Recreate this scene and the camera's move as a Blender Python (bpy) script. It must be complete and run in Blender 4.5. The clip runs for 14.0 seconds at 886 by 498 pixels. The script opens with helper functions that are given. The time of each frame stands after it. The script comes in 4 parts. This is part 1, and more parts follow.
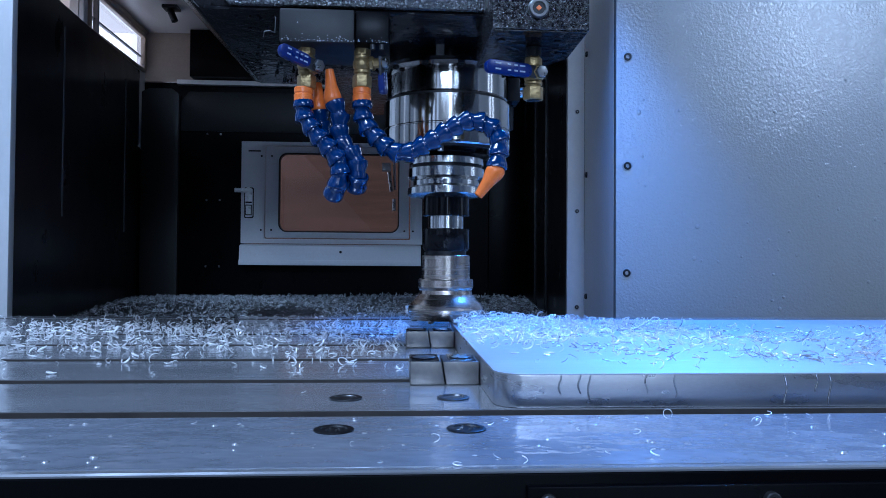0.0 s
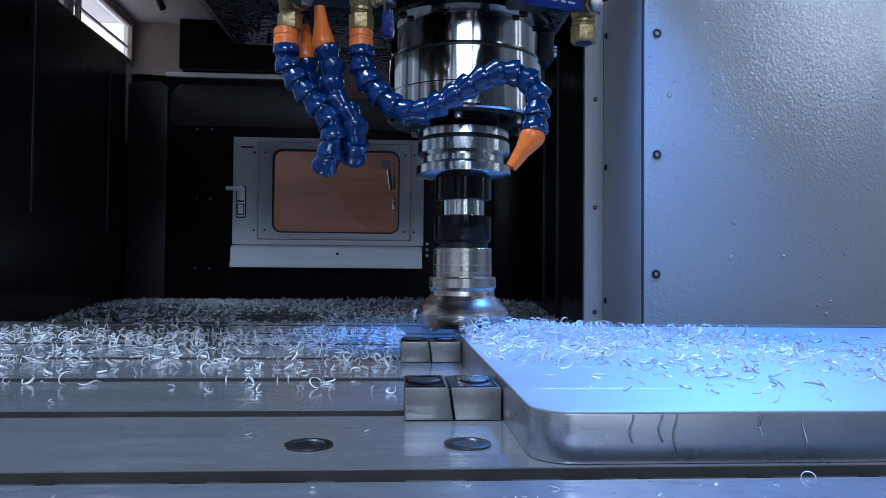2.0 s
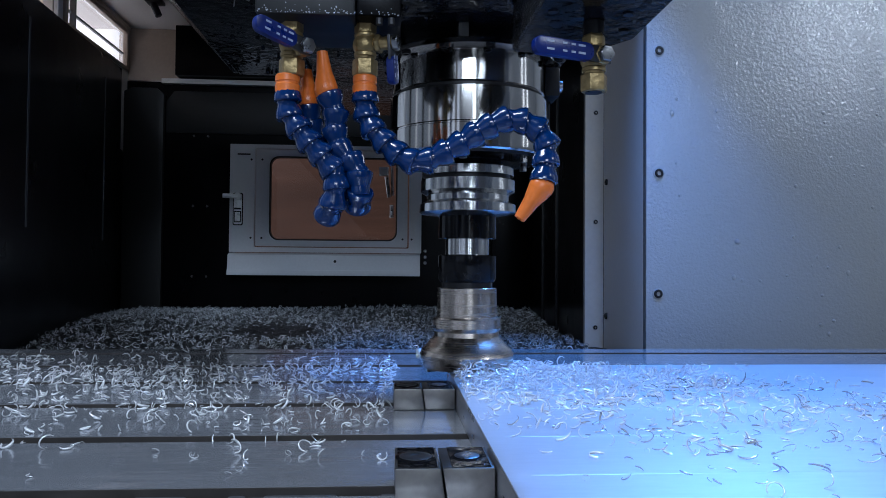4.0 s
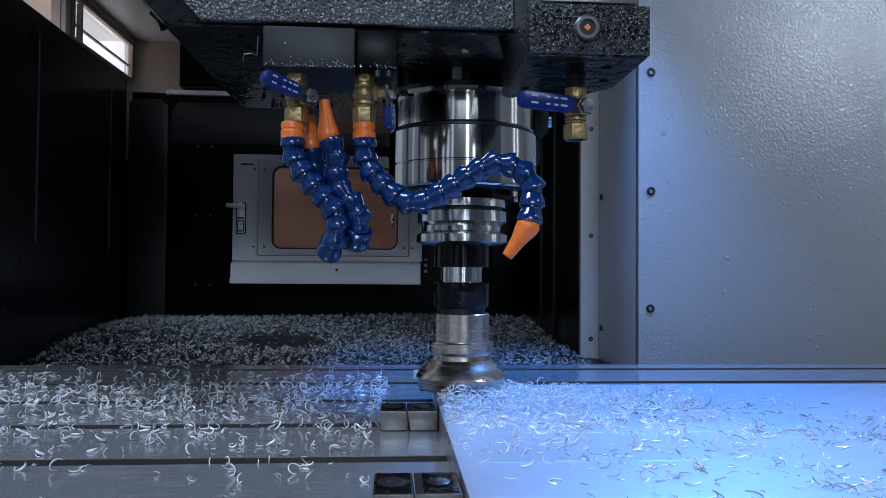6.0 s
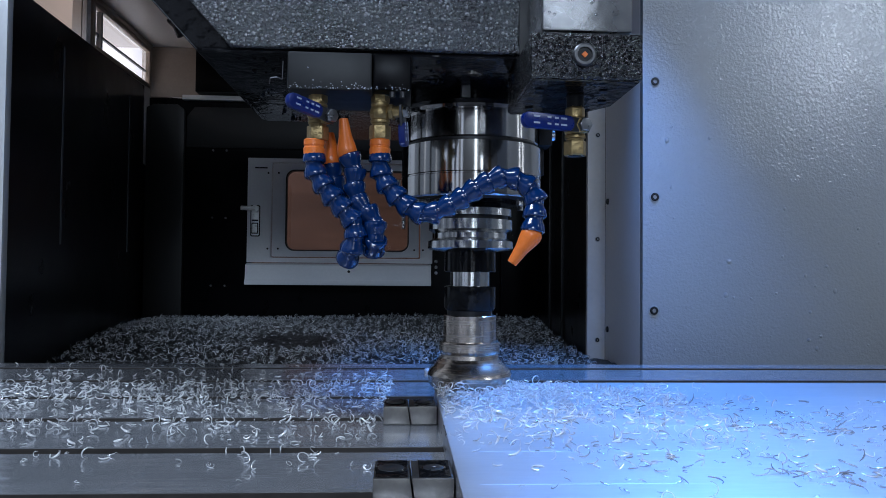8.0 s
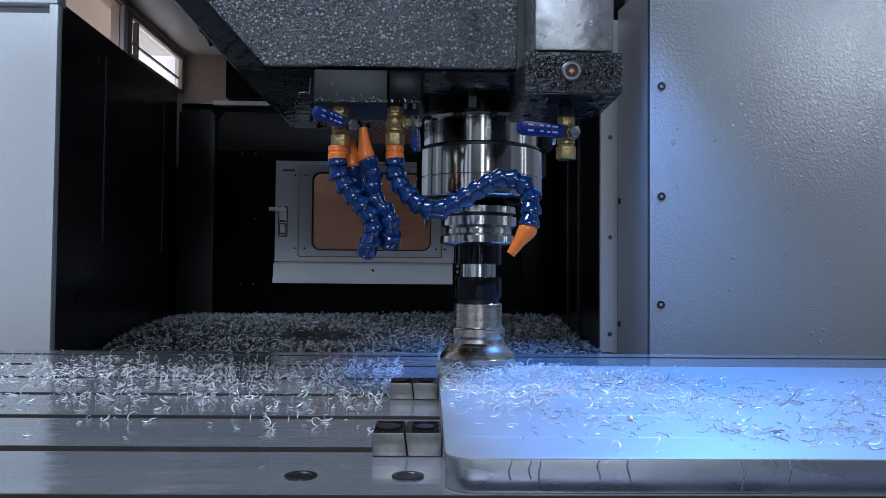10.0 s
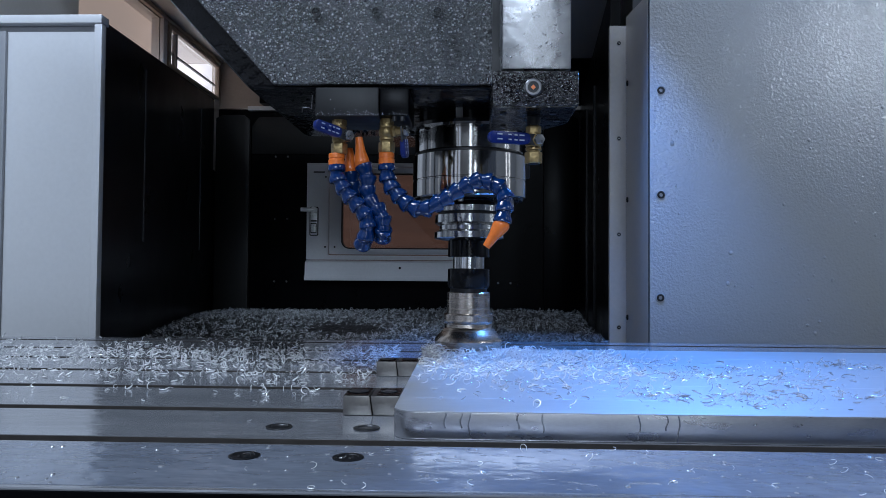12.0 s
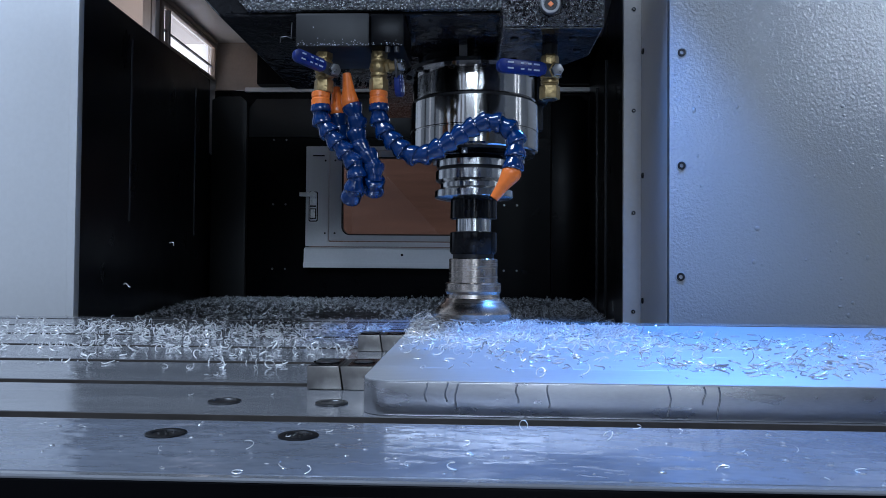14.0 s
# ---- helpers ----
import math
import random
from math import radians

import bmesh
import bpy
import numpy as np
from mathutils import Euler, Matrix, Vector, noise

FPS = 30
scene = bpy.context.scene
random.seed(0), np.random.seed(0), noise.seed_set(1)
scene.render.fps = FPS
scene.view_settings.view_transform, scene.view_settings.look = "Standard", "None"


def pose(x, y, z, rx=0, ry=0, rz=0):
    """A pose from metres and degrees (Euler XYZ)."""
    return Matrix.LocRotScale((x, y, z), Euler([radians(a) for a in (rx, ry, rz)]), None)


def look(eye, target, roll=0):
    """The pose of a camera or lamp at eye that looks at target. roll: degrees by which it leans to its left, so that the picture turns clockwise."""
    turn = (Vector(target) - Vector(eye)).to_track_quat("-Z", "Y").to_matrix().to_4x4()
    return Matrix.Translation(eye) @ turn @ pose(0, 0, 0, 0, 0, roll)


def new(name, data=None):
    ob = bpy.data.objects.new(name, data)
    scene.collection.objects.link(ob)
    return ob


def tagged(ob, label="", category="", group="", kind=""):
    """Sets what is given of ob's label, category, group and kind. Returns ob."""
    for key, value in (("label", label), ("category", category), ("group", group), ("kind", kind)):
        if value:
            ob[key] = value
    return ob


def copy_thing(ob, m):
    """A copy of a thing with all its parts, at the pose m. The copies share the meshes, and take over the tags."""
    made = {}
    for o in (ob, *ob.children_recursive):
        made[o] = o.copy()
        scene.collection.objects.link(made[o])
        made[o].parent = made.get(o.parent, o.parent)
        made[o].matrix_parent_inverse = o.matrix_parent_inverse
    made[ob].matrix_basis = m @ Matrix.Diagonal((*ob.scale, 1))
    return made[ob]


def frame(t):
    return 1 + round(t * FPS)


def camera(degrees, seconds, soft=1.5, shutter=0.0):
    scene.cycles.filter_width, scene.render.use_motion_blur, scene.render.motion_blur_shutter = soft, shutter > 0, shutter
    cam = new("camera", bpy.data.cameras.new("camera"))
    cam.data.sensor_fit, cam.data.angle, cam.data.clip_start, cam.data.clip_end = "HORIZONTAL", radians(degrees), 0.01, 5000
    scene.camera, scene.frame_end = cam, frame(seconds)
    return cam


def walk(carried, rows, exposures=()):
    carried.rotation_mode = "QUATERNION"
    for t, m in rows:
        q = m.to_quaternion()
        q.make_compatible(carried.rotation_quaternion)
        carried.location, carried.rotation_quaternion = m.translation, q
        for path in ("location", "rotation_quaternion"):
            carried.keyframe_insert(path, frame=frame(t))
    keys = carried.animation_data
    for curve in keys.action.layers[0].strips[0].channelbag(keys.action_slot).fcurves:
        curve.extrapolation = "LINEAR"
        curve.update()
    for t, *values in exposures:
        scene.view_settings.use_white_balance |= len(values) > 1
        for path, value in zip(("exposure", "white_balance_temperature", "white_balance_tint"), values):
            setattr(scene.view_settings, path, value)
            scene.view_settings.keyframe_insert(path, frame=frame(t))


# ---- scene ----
cam = camera(63.39, 14.0, soft=0.5)
EXPOSURES = [(0, 0.37, 4950, 10), (1.5, 0.26, 5250, 10), (3.0, 0.13, 5800, 10), (7.5, 0.04, 6000, 10), (10.0, 0.06, 6050, 10), (12.5, 0.0, 6050, 10), (14.0, 0.12, 5800, 10)]
PATH = [
    (0, (-0.0405, -0.5985, 0.0639), (0.0230, 0.3993, 0.0838), 0.40),
    (0.5, (-0.0391, -0.5629, 0.0613), (0.0198, 0.4352, 0.0804), 0.37),
    (1, (-0.0409, -0.5386, 0.0604), (0.0195, 0.4594, 0.0761), 0.32),
    (1.5, (-0.0418, -0.5106, 0.0565), (0.0184, 0.4874, 0.0779), 0.40),
    (2, (-0.0460, -0.4896, 0.0567), (0.0202, 0.5078, 0.0836), 0.53),
    (2.5, (-0.0495, -0.4801, 0.0644), (0.0229, 0.5170, 0.0882), 0.53),
    (3, (-0.0515, -0.4760, 0.0734), (0.0218, 0.5211, 0.0956), 0.49),
    (5.5, (-0.0488, -0.5008, 0.0981), (0.0190, 0.4965, 0.1247), 0.42),
    (6, (-0.0485, -0.5096, 0.1021), (0.0204, 0.4877, 0.1290), 0.44),
    (6.5, (-0.0484, -0.5178, 0.1019), (0.0185, 0.4795, 0.1328), 0.49),
    (7, (-0.0481, -0.5262, 0.1052), (0.0130, 0.4715, 0.1333), 0.49),
    (7.5, (-0.0504, -0.5334, 0.1059), (0.0063, 0.4646, 0.1336), 0.51),
    (10, (-0.0413, -0.6007, 0.0979), (-0.0220, 0.3987, 0.1272), 0.49),
    (10.5, (-0.0319, -0.6180, 0.0998), (-0.0386, 0.3816, 0.1276), 0.43),
    (11, (-0.0236, -0.6354, 0.0960), (-0.0421, 0.3640, 0.1272), 0.46),
    (11.5, (-0.0135, -0.6537, 0.0937), (-0.0390, 0.3455, 0.1244), 0.40),
    (12, (-0.0018, -0.6700, 0.0914), (-0.0350, 0.3291, 0.1200), 0.41),
    (12.5, (0.0058, -0.6808, 0.0890), (-0.0351, 0.3181, 0.1113), 0.39),
    (13, (0.0017, -0.6684, 0.0755), (-0.0364, 0.3305, 0.1016), 0.51),
    (13.5, (-0.0034, -0.6285, 0.0602), (-0.0385, 0.3702, 0.0953), 0.65),
    (14, (-0.0017, -0.5919, 0.0650), (-0.0412, 0.4070, 0.0877), 0.48),
]
walk(cam, [(t, look(eye, target, roll)) for t, eye, target, roll in PATH], exposures=EXPOSURES)

# the table's feed along x, metres
FEED = [(0, 0.0000), (1, -0.0048), (2, -0.0087), (3, -0.0121), (5.5, -0.0208), (6.5, -0.0244), (7.5, -0.0279), (10, -0.0368), (11, -0.0409), (12, -0.0450), (13, -0.0481), (14, -0.0528)]

# ---- world and lights ----
world = bpy.data.worlds.new("workshop_light")
scene.world = world
world.use_nodes = True
wn = world.node_tree.nodes
wn["Background"].inputs["Color"].default_value = (0.45, 0.58, 0.85, 1)
wn["Background"].inputs["Strength"].default_value = 0.09


def area_lamp(name, eye, target, sx, sy, watts, color, spread=180):
    data = bpy.data.lights.new(name, "AREA")
    data.shape, data.size, data.size_y = "RECTANGLE", sx, sy
    data.energy, data.color, data.spread = watts, color, radians(spread)
    ob = new(name, data)
    ob.matrix_world = look(eye, target)
    return ob


# cool LED work lamp of the machine, beside the head
area_lamp("work_lamp", (0.265, 0.20, 0.60), (-0.02, 0.09, 0.0), 0.16, 0.07, 4.75, (0.088, 0.325, 1.0), 124)
# neutral fill lamp, added over the open side of the table
area_lamp("table_fill_lamp", (-0.62, -0.42, 1.22), (-0.40, 0.10, 0.0), 0.60, 0.12, 14.5, (0.72, 0.84, 1.0))
# roof lights of the workshop behind the camera
area_lamp("roof_light", (-0.25, -2.60, 1.13), (0.0, 0.0, 0.2), 0.85, 0.32, 18.0, (0.76, 0.87, 1.0))
area_lamp("door_lamp", (1.22, -1.02, 1.02), (0.47, 0.4, 0.47), 0.28, 0.14, 1.5, (0.84, 0.92, 1.0), 80)
# slim tube lamps inside the front door
area_lamp("tube_lamp", (1.36, -0.28, 0.45), (0.0, -0.02, 0.25), 0.035, 0.9, 0.3, (0.9, 0.95, 1.0))
area_lamp("tube_lamp", (1.36, -0.10, 0.45), (0.0, 0.0, 0.25), 0.035, 0.9, 0.3, (0.9, 0.95, 1.0))
# two tall workshop windows behind the camera
area_lamp("tall_window", (0.12, -3.0, 0.75), (0.0, 0.0, 0.2), 0.14, 1.7, 3.6, (0.80, 0.90, 1.0))
area_lamp("tall_window", (0.62, -3.0, 0.75), (0.0, 0.0, 0.2), 0.14, 1.7, 3.6, (0.80, 0.90, 1.0))
# wide added fill for the cream return and the chrome's broad reflection
area_lamp("workshop_fill", (-3.4, -4.2, 0.65), (0.0, 0.2, 0.2), 4.0, 2.6, 25.0, (0.72, 0.82, 1.0))


# ---- materials ----
def mat(name, base, rough, metal=0.0, var=0.12, vscale=18.0, fine=0.08, fscale=160.0, bump=0.0, bscale=300.0, bdist=0.001,
        rvar=0.08, stretch=(1, 1, 1), coat=0.0, island=0.0, spec=0.5):
    m = bpy.data.materials.new(name)
    m.use_nodes = True
    t, n = m.node_tree, m.node_tree.nodes
    b = n["Principled BSDF"]
    b.inputs["Metallic"].default_value = metal
    b.inputs["Coat Weight"].default_value = coat
    b.inputs["Specular IOR Level"].default_value = spec
    co = n.new("ShaderNodeTexCoord")
    mp = n.new("ShaderNodeMapping")
    mp.inputs["Scale"].default_value = stretch
    t.links.new(co.outputs["Object"], mp.inputs["Vector"])

    def noise_tex(scale, detail):
        k = n.new("ShaderNodeTexNoise")
        k.inputs["Scale"].default_value, k.inputs["Detail"].default_value = scale, detail
        t.links.new(mp.outputs["Vector"], k.inputs["Vector"])
        return k.outputs["Fac"]

    def math_node(op, a, c):
        k = n.new("ShaderNodeMath")
        k.operation = op
        for i, v in enumerate((a, c)):
            if isinstance(v, (int, float)):
                k.inputs[i].default_value = v
            else:
                t.links.new(v, k.inputs[i])
        return k.outputs[0]

    big, small = noise_tex(vscale, 4), noise_tex(fscale, 3)
    f = math_node("ADD", math_node("MULTIPLY", math_node("SUBTRACT", big, 0.5), 3.2 * var),
                  math_node("MULTIPLY", math_node("SUBTRACT", small, 0.5), 3.2 * fine))
    if island:
        g = n.new("ShaderNodeNewGeometry")
        f = math_node("ADD", f, math_node("MULTIPLY", math_node("SUBTRACT", g.outputs["Random Per Island"], 0.5), island))
    f = math_node("ADD", f, 1.0)
    hsv = n.new("ShaderNodeHueSaturation")
    hsv.inputs["Color"].default_value = (*base, 1)
    t.links.new(f, hsv.inputs["Value"])
    t.links.new(hsv.outputs["Color"], b.inputs["Base Color"])
    r = math_node("ADD", rough, math_node("MULTIPLY", math_node("SUBTRACT", noise_tex(vscale * 2.3, 5), 0.5), 3 * rvar))
    t.links.new(math_node("MAXIMUM", r, 0.03), b.inputs["Roughness"])
    if bump:
        k = n.new("ShaderNodeBump")
        k.inputs["Strength"].default_value, k.inputs["Distance"].default_value = bump, bdist
        t.links.new(noise_tex(bscale, 2), k.inputs["Height"])
        t.links.new(k.outputs["Normal"], b.inputs["Normal"])
    return m


def glow(name, color, strength):
    m = bpy.data.materials.new(name)
    m.use_nodes = True
    b = m.node_tree.nodes["Principled BSDF"]
    b.inputs["Base Color"].default_value = (*color, 1)
    b.inputs["Emission Color"].default_value = (*color, 1)
    b.inputs["Emission Strength"].default_value = strength
    return m


def glass(name, color=(1, 1, 1), rough=0.02):
    m = bpy.data.materials.new(name)
    m.use_nodes = True
    b = m.node_tree.nodes["Principled BSDF"]
    b.inputs["Base Color"].default_value = (*color, 1)
    b.inputs["Transmission Weight"].default_value = 1.0
    b.inputs["Roughness"].default_value, b.inputs["IOR"].default_value = rough, 1.45
    return m


TABLE_STEEL = mat("oily_ground_steel", (0.42, 0.43, 0.46), 0.17, 0.62, 0.14, 9, 0.10, 120, 0.45, 50, 0.0010, 0.10, (0.4, 1.6, 1))
SLOT_SHADE = mat("shaded_slot_steel", (0.045, 0.038, 0.034), 0.55, 0.1, 0.3, 30, 0.2, 200)
SLOT_STEEL = mat("dirty_slot_steel", (0.14, 0.14, 0.15), 0.45, 0.7, 0.25, 30, 0.2, 200)
ALU_TOP = mat("milled_aluminium", (0.44, 0.445, 0.47), 0.50, 0.50, 0.06, 8, 0.05, 220, 0.06, 240, 0.0003, 0.07, (0.4, 2.0, 1))
ALU_SIDE = mat("sawn_aluminium", (0.40, 0.40, 0.42), 0.30, 0.9, 0.16, 12, 0.06, 260, 0.06, 90, 0.0003, 0.08, (1.5, 1.5, 5.0))
CHIP = mat("aluminium_swarf", (0.97, 0.97, 0.97), 0.16, 0.40, 0.05, 40, 0.05, 300, island=0.4)
CHIP_OLD = mat("dull_wet_swarf", (0.66, 0.69, 0.72), 0.22, 0.45, 0.15, 20, 0.1, 300, island=1.3)
# greyer copy of CHIP: contrast with the shining plate put into the colour
CHIP_FLAT = mat("grey_contrast_swarf", (0.66, 0.66, 0.67), 0.22, 0.72, 0.1, 40, 0.1, 300, island=0.6)
SLUDGE = mat("wet_swarf_bed", (0.022, 0.024, 0.028), 0.45, 0.3, 0.4, 25, 0.3, 160, 0.8, 140, 0.006)
BLOCK_STEEL = mat("scratched_tool_steel", (0.17, 0.16, 0.15), 0.36, 0.9, 0.2, 40, 0.15, 300, 0.1, 400, 0.0003)
BOLT_BLACK = mat("black_oxide_steel", (0.014, 0.014, 0.016), 0.4, 0.5, 0.2, 60, 0.2, 300)
HEAD_BLACK = mat("black_hammered_paint", (0.030, 0.031, 0.034), 0.24, 0.0, 0.3, 30, 0.5, 520, 1.0, 640, 0.0024, 0.05, spec=1.0)
WET_HAMMERED = mat("wet_black_hammered_paint", (0.006, 0.006, 0.007), 0.07, 0.0, 0.2, 30, 0.2, 200, 1.0, 480, 0.0034, 0.02, spec=0.8)
WET_BLACK = mat("wet_black_paint", (0.006, 0.006, 0.007), 0.14, 0.0, 0.3, 25, 0.2, 140, 0.5, 110, 0.0022, 0.06, spec=0.28)
COVER_GREY = mat("smeared_shaded_cover", (0.005, 0.005, 0.006), 0.46, 0.0, 0.3, 30, 0.2, 200, spec=0.35)
BLACK_SHEET = mat("black_powder_coat", (0.0012, 0.0012, 0.0020), 0.30, 0.0, 0.3, 5, 0.1, 200, 0.03, 500, 0.0004, 0.06, spec=0.07)
DARK_SHEET = mat("dark_grey_powder_coat", (0.011, 0.011, 0.012), 0.42, 0.0, 0.25, 4, 0.1, 200, 0.03, 500, 0.0004, spec=0.3)
# blue in the base colour stands for the light's blue sheen
SIDE_BLACK = mat("black_coat_blue_sheen", (0.0040, 0.0048, 0.0105), 0.30, 0.0, 0.4, 4, 0.1, 200, 0.03, 500, 0.0004, 0.06, spec=0.08)
CHROME = mat("ground_spindle_steel", (0.54, 0.52, 0.50), 0.11, 1.0, 0.06, 12, 0.04, 200, 0.03, 300, 0.0002, 0.04, (1, 1, 0.1))
HOLDER_STEEL = mat("tool_holder_steel", (0.60, 0.60, 0.60), 0.16, 1.0, 0.08, 25, 0.05, 200, 0.03, 300, 0.0002, 0.05, (1, 1, 4))
HOLDER_BLACK = mat("blackened_holder_steel", (0.005, 0.005, 0.006), 0.13, 0.0, 0.15, 30, 0.1, 200, spec=0.2)
CUTTER_STEEL = mat("nickel_cutter_steel", (0.50, 0.44, 0.39), 0.26, 1.0, 0.12, 30, 0.08, 150, 0.05, 80, 0.0003, 0.06, (0.2, 0.2, 6))
BRASS = mat("worn_brass", (0.36, 0.26, 0.12), 0.42, 0.85, 0.3, 90, 0.25, 400, 0.5, 420, 0.0008)
HOSE_BLUE = mat("blue_acetal_plastic", (0.002, 0.022, 0.10), 0.15, 0.0, 0.12, 60, 0.1, 300, spec=0.6)
LEVER_BLUE = mat("blue_lever_grip", (0.003, 0.015, 0.13), 0.30, 0.0, 0.12, 60, 0.1, 300)
ORANGE = mat("orange_acetal_plastic", (0.75, 0.17, 0.022), 0.34, 0.0, 0.10, 60, 0.1, 300)
SILVER = mat("zinc_plated_steel", (0.38, 0.38, 0.39), 0.30, 1.0, 0.12, 60, 0.1, 300)
DULL_STEEL = mat("dull_oily_steel", (0.10, 0.10, 0.105), 0.34, 0.9, 0.2, 60, 0.15, 300)
STRIP = mat("dull_cream_enamel", (0.54, 0.51, 0.48), 0.4, 0.0, 0.1, 8, 0.05, 150)
PRINT = mat("white_print", (0.38, 0.42, 0.55), 0.5)
PANEL_BLUE = mat("pale_textured_paint", (0.28, 0.29, 0.305), 0.12, 0.0, 0.05, 3, 0.03, 150, 0.75, 270, 0.0012, 0.02)
CREAM = mat("cream_enamel", (0.80, 0.76, 0.72), 0.38, 0.0, 0.05, 4, 0.03, 150, 0.05, 200, 0.0006)
CREAM_BROWN = mat("browned_cream_enamel", (0.46, 0.36, 0.28), 0.42, 0.0, 0.2, 6, 0.06, 150, 0.05, 200, 0.0006)
WHITE_PANEL = mat("white_enamel_sheet", (0.62, 0.62, 0.63), 0.34, 0.0, 0.05, 3, 0.03, 150, 0.04, 200, 0.0006)
GREY_PANEL = mat("grey_enamel", (0.26, 0.265, 0.28), 0.4, 0.0, 0.08, 5, 0.04, 150)
DOOR_GREY = mat("grey_enamel_door", (0.70, 0.71, 0.73), 0.36, 0.0, 0.07, 6, 0.04, 150, 0.03, 200, 0.0005)
PANE = glass("window_glass")
GRAIN = mat("glossy_paint_grain", (0.085, 0.085, 0.09), 0.14, 0.0, 0.2, 30, 0.2, 200, spec=1.0, island=1.4)
WET_FILM = mat("wet_steel_cover", (0.36, 0.36, 0.37), 0.28, 0.9, 0.15, 30, 0.1, 120, 0.35, 70, 0.0016)
FILM = mat("rippled_coolant_on_steel", (0.29, 0.32, 0.39), 0.19, 0.45, 0.14, 25, 0.10, 120, 0.6, 80, 0.0015, 0.06, (0.7, 1.0, 1))
LATCH = mat("bright_zinc_latch", (0.88, 0.88, 0.89), 0.3, 0.2, 0.1, 40, 0.1, 200)
# greyer copy of the black coat, with window light in its colour
PANEL_LIT = mat("window_lit_powder_coat", (0.018, 0.018, 0.018), 0.42, 0.0, 0.25, 4, 0.1, 200, 0.03, 500, 0.0004, spec=0.3)
SEAM_GREY = mat("light_catching_seam", (0.09, 0.09, 0.10), 0.4, 0.0, 0.2, 30, 0.1, 200)
PAINT_DROP = mat("coolant_drop_on_paint", (0.30, 0.31, 0.33), 0.05, 0.0, 0.05, 30, 0.05, 200, spec=1.0)
STEEL_DROP = mat("coolant_drop_on_steel", (0.45, 0.46, 0.50), 0.06, 0.5, 0.05, 30, 0.05, 200, spec=1.0)
DAYLIGHT = glow("daylight_outside", (0.92, 0.90, 0.94), 1.0)


# ---- mesh helpers ----
ORIGIN = {}


def thing(name, at, label, category, group="", kind=""):
    ob = new(name)
    ob.empty_display_size = 0.02
    ob.location = at
    ORIGIN[ob] = Vector(at)
    return tagged(ob, label, category, group, kind)


def finish(ob, smooth=35):
    me = ob.data
    me.shade_smooth()
    me.set_sharp_from_angle(angle=radians(smooth))
    return ob


def part(name, bm, material, parent=None, label="", bevel=0.0, smooth=35):
    """Links a bmesh, given in world metres, as one mesh under a thing or a part."""
    bmesh.ops.recalc_face_normals(bm, faces=bm.faces)
    if bevel:
        edges = [e for e in bm.edges if len(e.link_faces) == 2 and e.calc_face_angle() > 0.6]
        bmesh.ops.bevel(bm, geom=edges, offset=bevel, segments=2, affect="EDGES", profile=0.6, clamp_overlap=True)
    me = bpy.data.meshes.new(name)
    top = parent
    while top is not None and top.parent is not None:
        top = top.parent
    if top is not None:
        bmesh.ops.translate(bm, verts=bm.verts, vec=-ORIGIN[top])
    bm.to_mesh(me)
    bm.free()
    me.materials.append(material)
    ob = new(name, me)
    ob.parent = parent
    if label:
        tagged(ob, label)
    return finish(ob, smooth)


def setting(name, bm, material, label, category, bevel=0.0):
    ob = part(name, bm, material, None, "", bevel)
    return tagged(ob, label, category, "", "structure")


def box(x0, x1, y0, y1, z0, z1, bm=None):
    bm = bm or bmesh.new()
    v = [bm.verts.new((x, y, z)) for x in (x0, x1) for y in (y0, y1) for z in (z0, z1)]
    for f in ((0, 1, 3, 2), (4, 6, 7, 5), (0, 4, 5, 1), (2, 3, 7, 6), (0, 2, 6, 4), (1, 5, 7, 3)):
        bm.faces.new([v[i] for i in f])
    return bm


def prism(outline, axis, a, b, bm=None):
    """An outline in the plane across axis (the other two in order), drawn out from a to b."""
    bm = bm or bmesh.new()

    def at(p, k):
        q = list(p)
        q.insert("xyz".index(axis), k)
        return bm.verts.new(q)

    lo, hi = [at(p, a) for p in outline], [at(p, b) for p in outline]
    bm.faces.new(lo)
    bm.faces.new(hi[::-1])
    for i in range(len(lo)):
        j = (i + 1) % len(lo)
        bm.faces.new((lo[i], hi[i], hi[j], lo[j]))
    return bm


def wall_between(p, q, z0, z1, thick, z1b=None, bm=None):
    """An upright sheet from p to q in plan, its seen face on that line and its thickness to the left of p to q."""
    bm = bm or bmesh.new()
    p, q = Vector(p), Vector(q)
    d = (q - p).normalized()
    nrm = Vector((-d.y, d.x)) * thick
    z1b = z1 if z1b is None else z1b
    v = []
    for c, top in ((p, z1), (q, z1b), (q + nrm, z1b), (p + nrm, z1)):
        v.append((bm.verts.new((c.x, c.y, z0)), bm.verts.new((c.x, c.y, top))))
    for i in range(4):
        j = (i + 1) % 4
        bm.faces.new((v[i][0], v[j][0], v[j][1], v[i][1]))
    bm.faces.new([a for a, _ in v])
    bm.faces.new([b for _, b in v][::-1])
    return bm


def frame_of(dirn):
    """A turn that takes z to dirn."""
    return Vector(dirn).to_track_quat("Z", "Y").to_matrix().to_4x4()


def lathe(profile, m=Matrix(), seg=48, bm=None, cap=True):
    """A turned body from (radius, height) along the z of m."""
    bm = bm or bmesh.new()
    rings = []
    for r, z in profile:
        rings.append([bm.verts.new(m @ Vector((r * math.cos(2 * math.pi * k / seg), r * math.sin(2 * math.pi * k / seg), z))) for k in range(seg)])
    for a, b in zip(rings, rings[1:]):
        for k in range(seg):
            j = (k + 1) % seg
            bm.faces.new((a[k], a[j], b[j], b[k]))
    if cap:
        bm.faces.new(rings[0][::-1])
        bm.faces.new(rings[-1])
    return bm


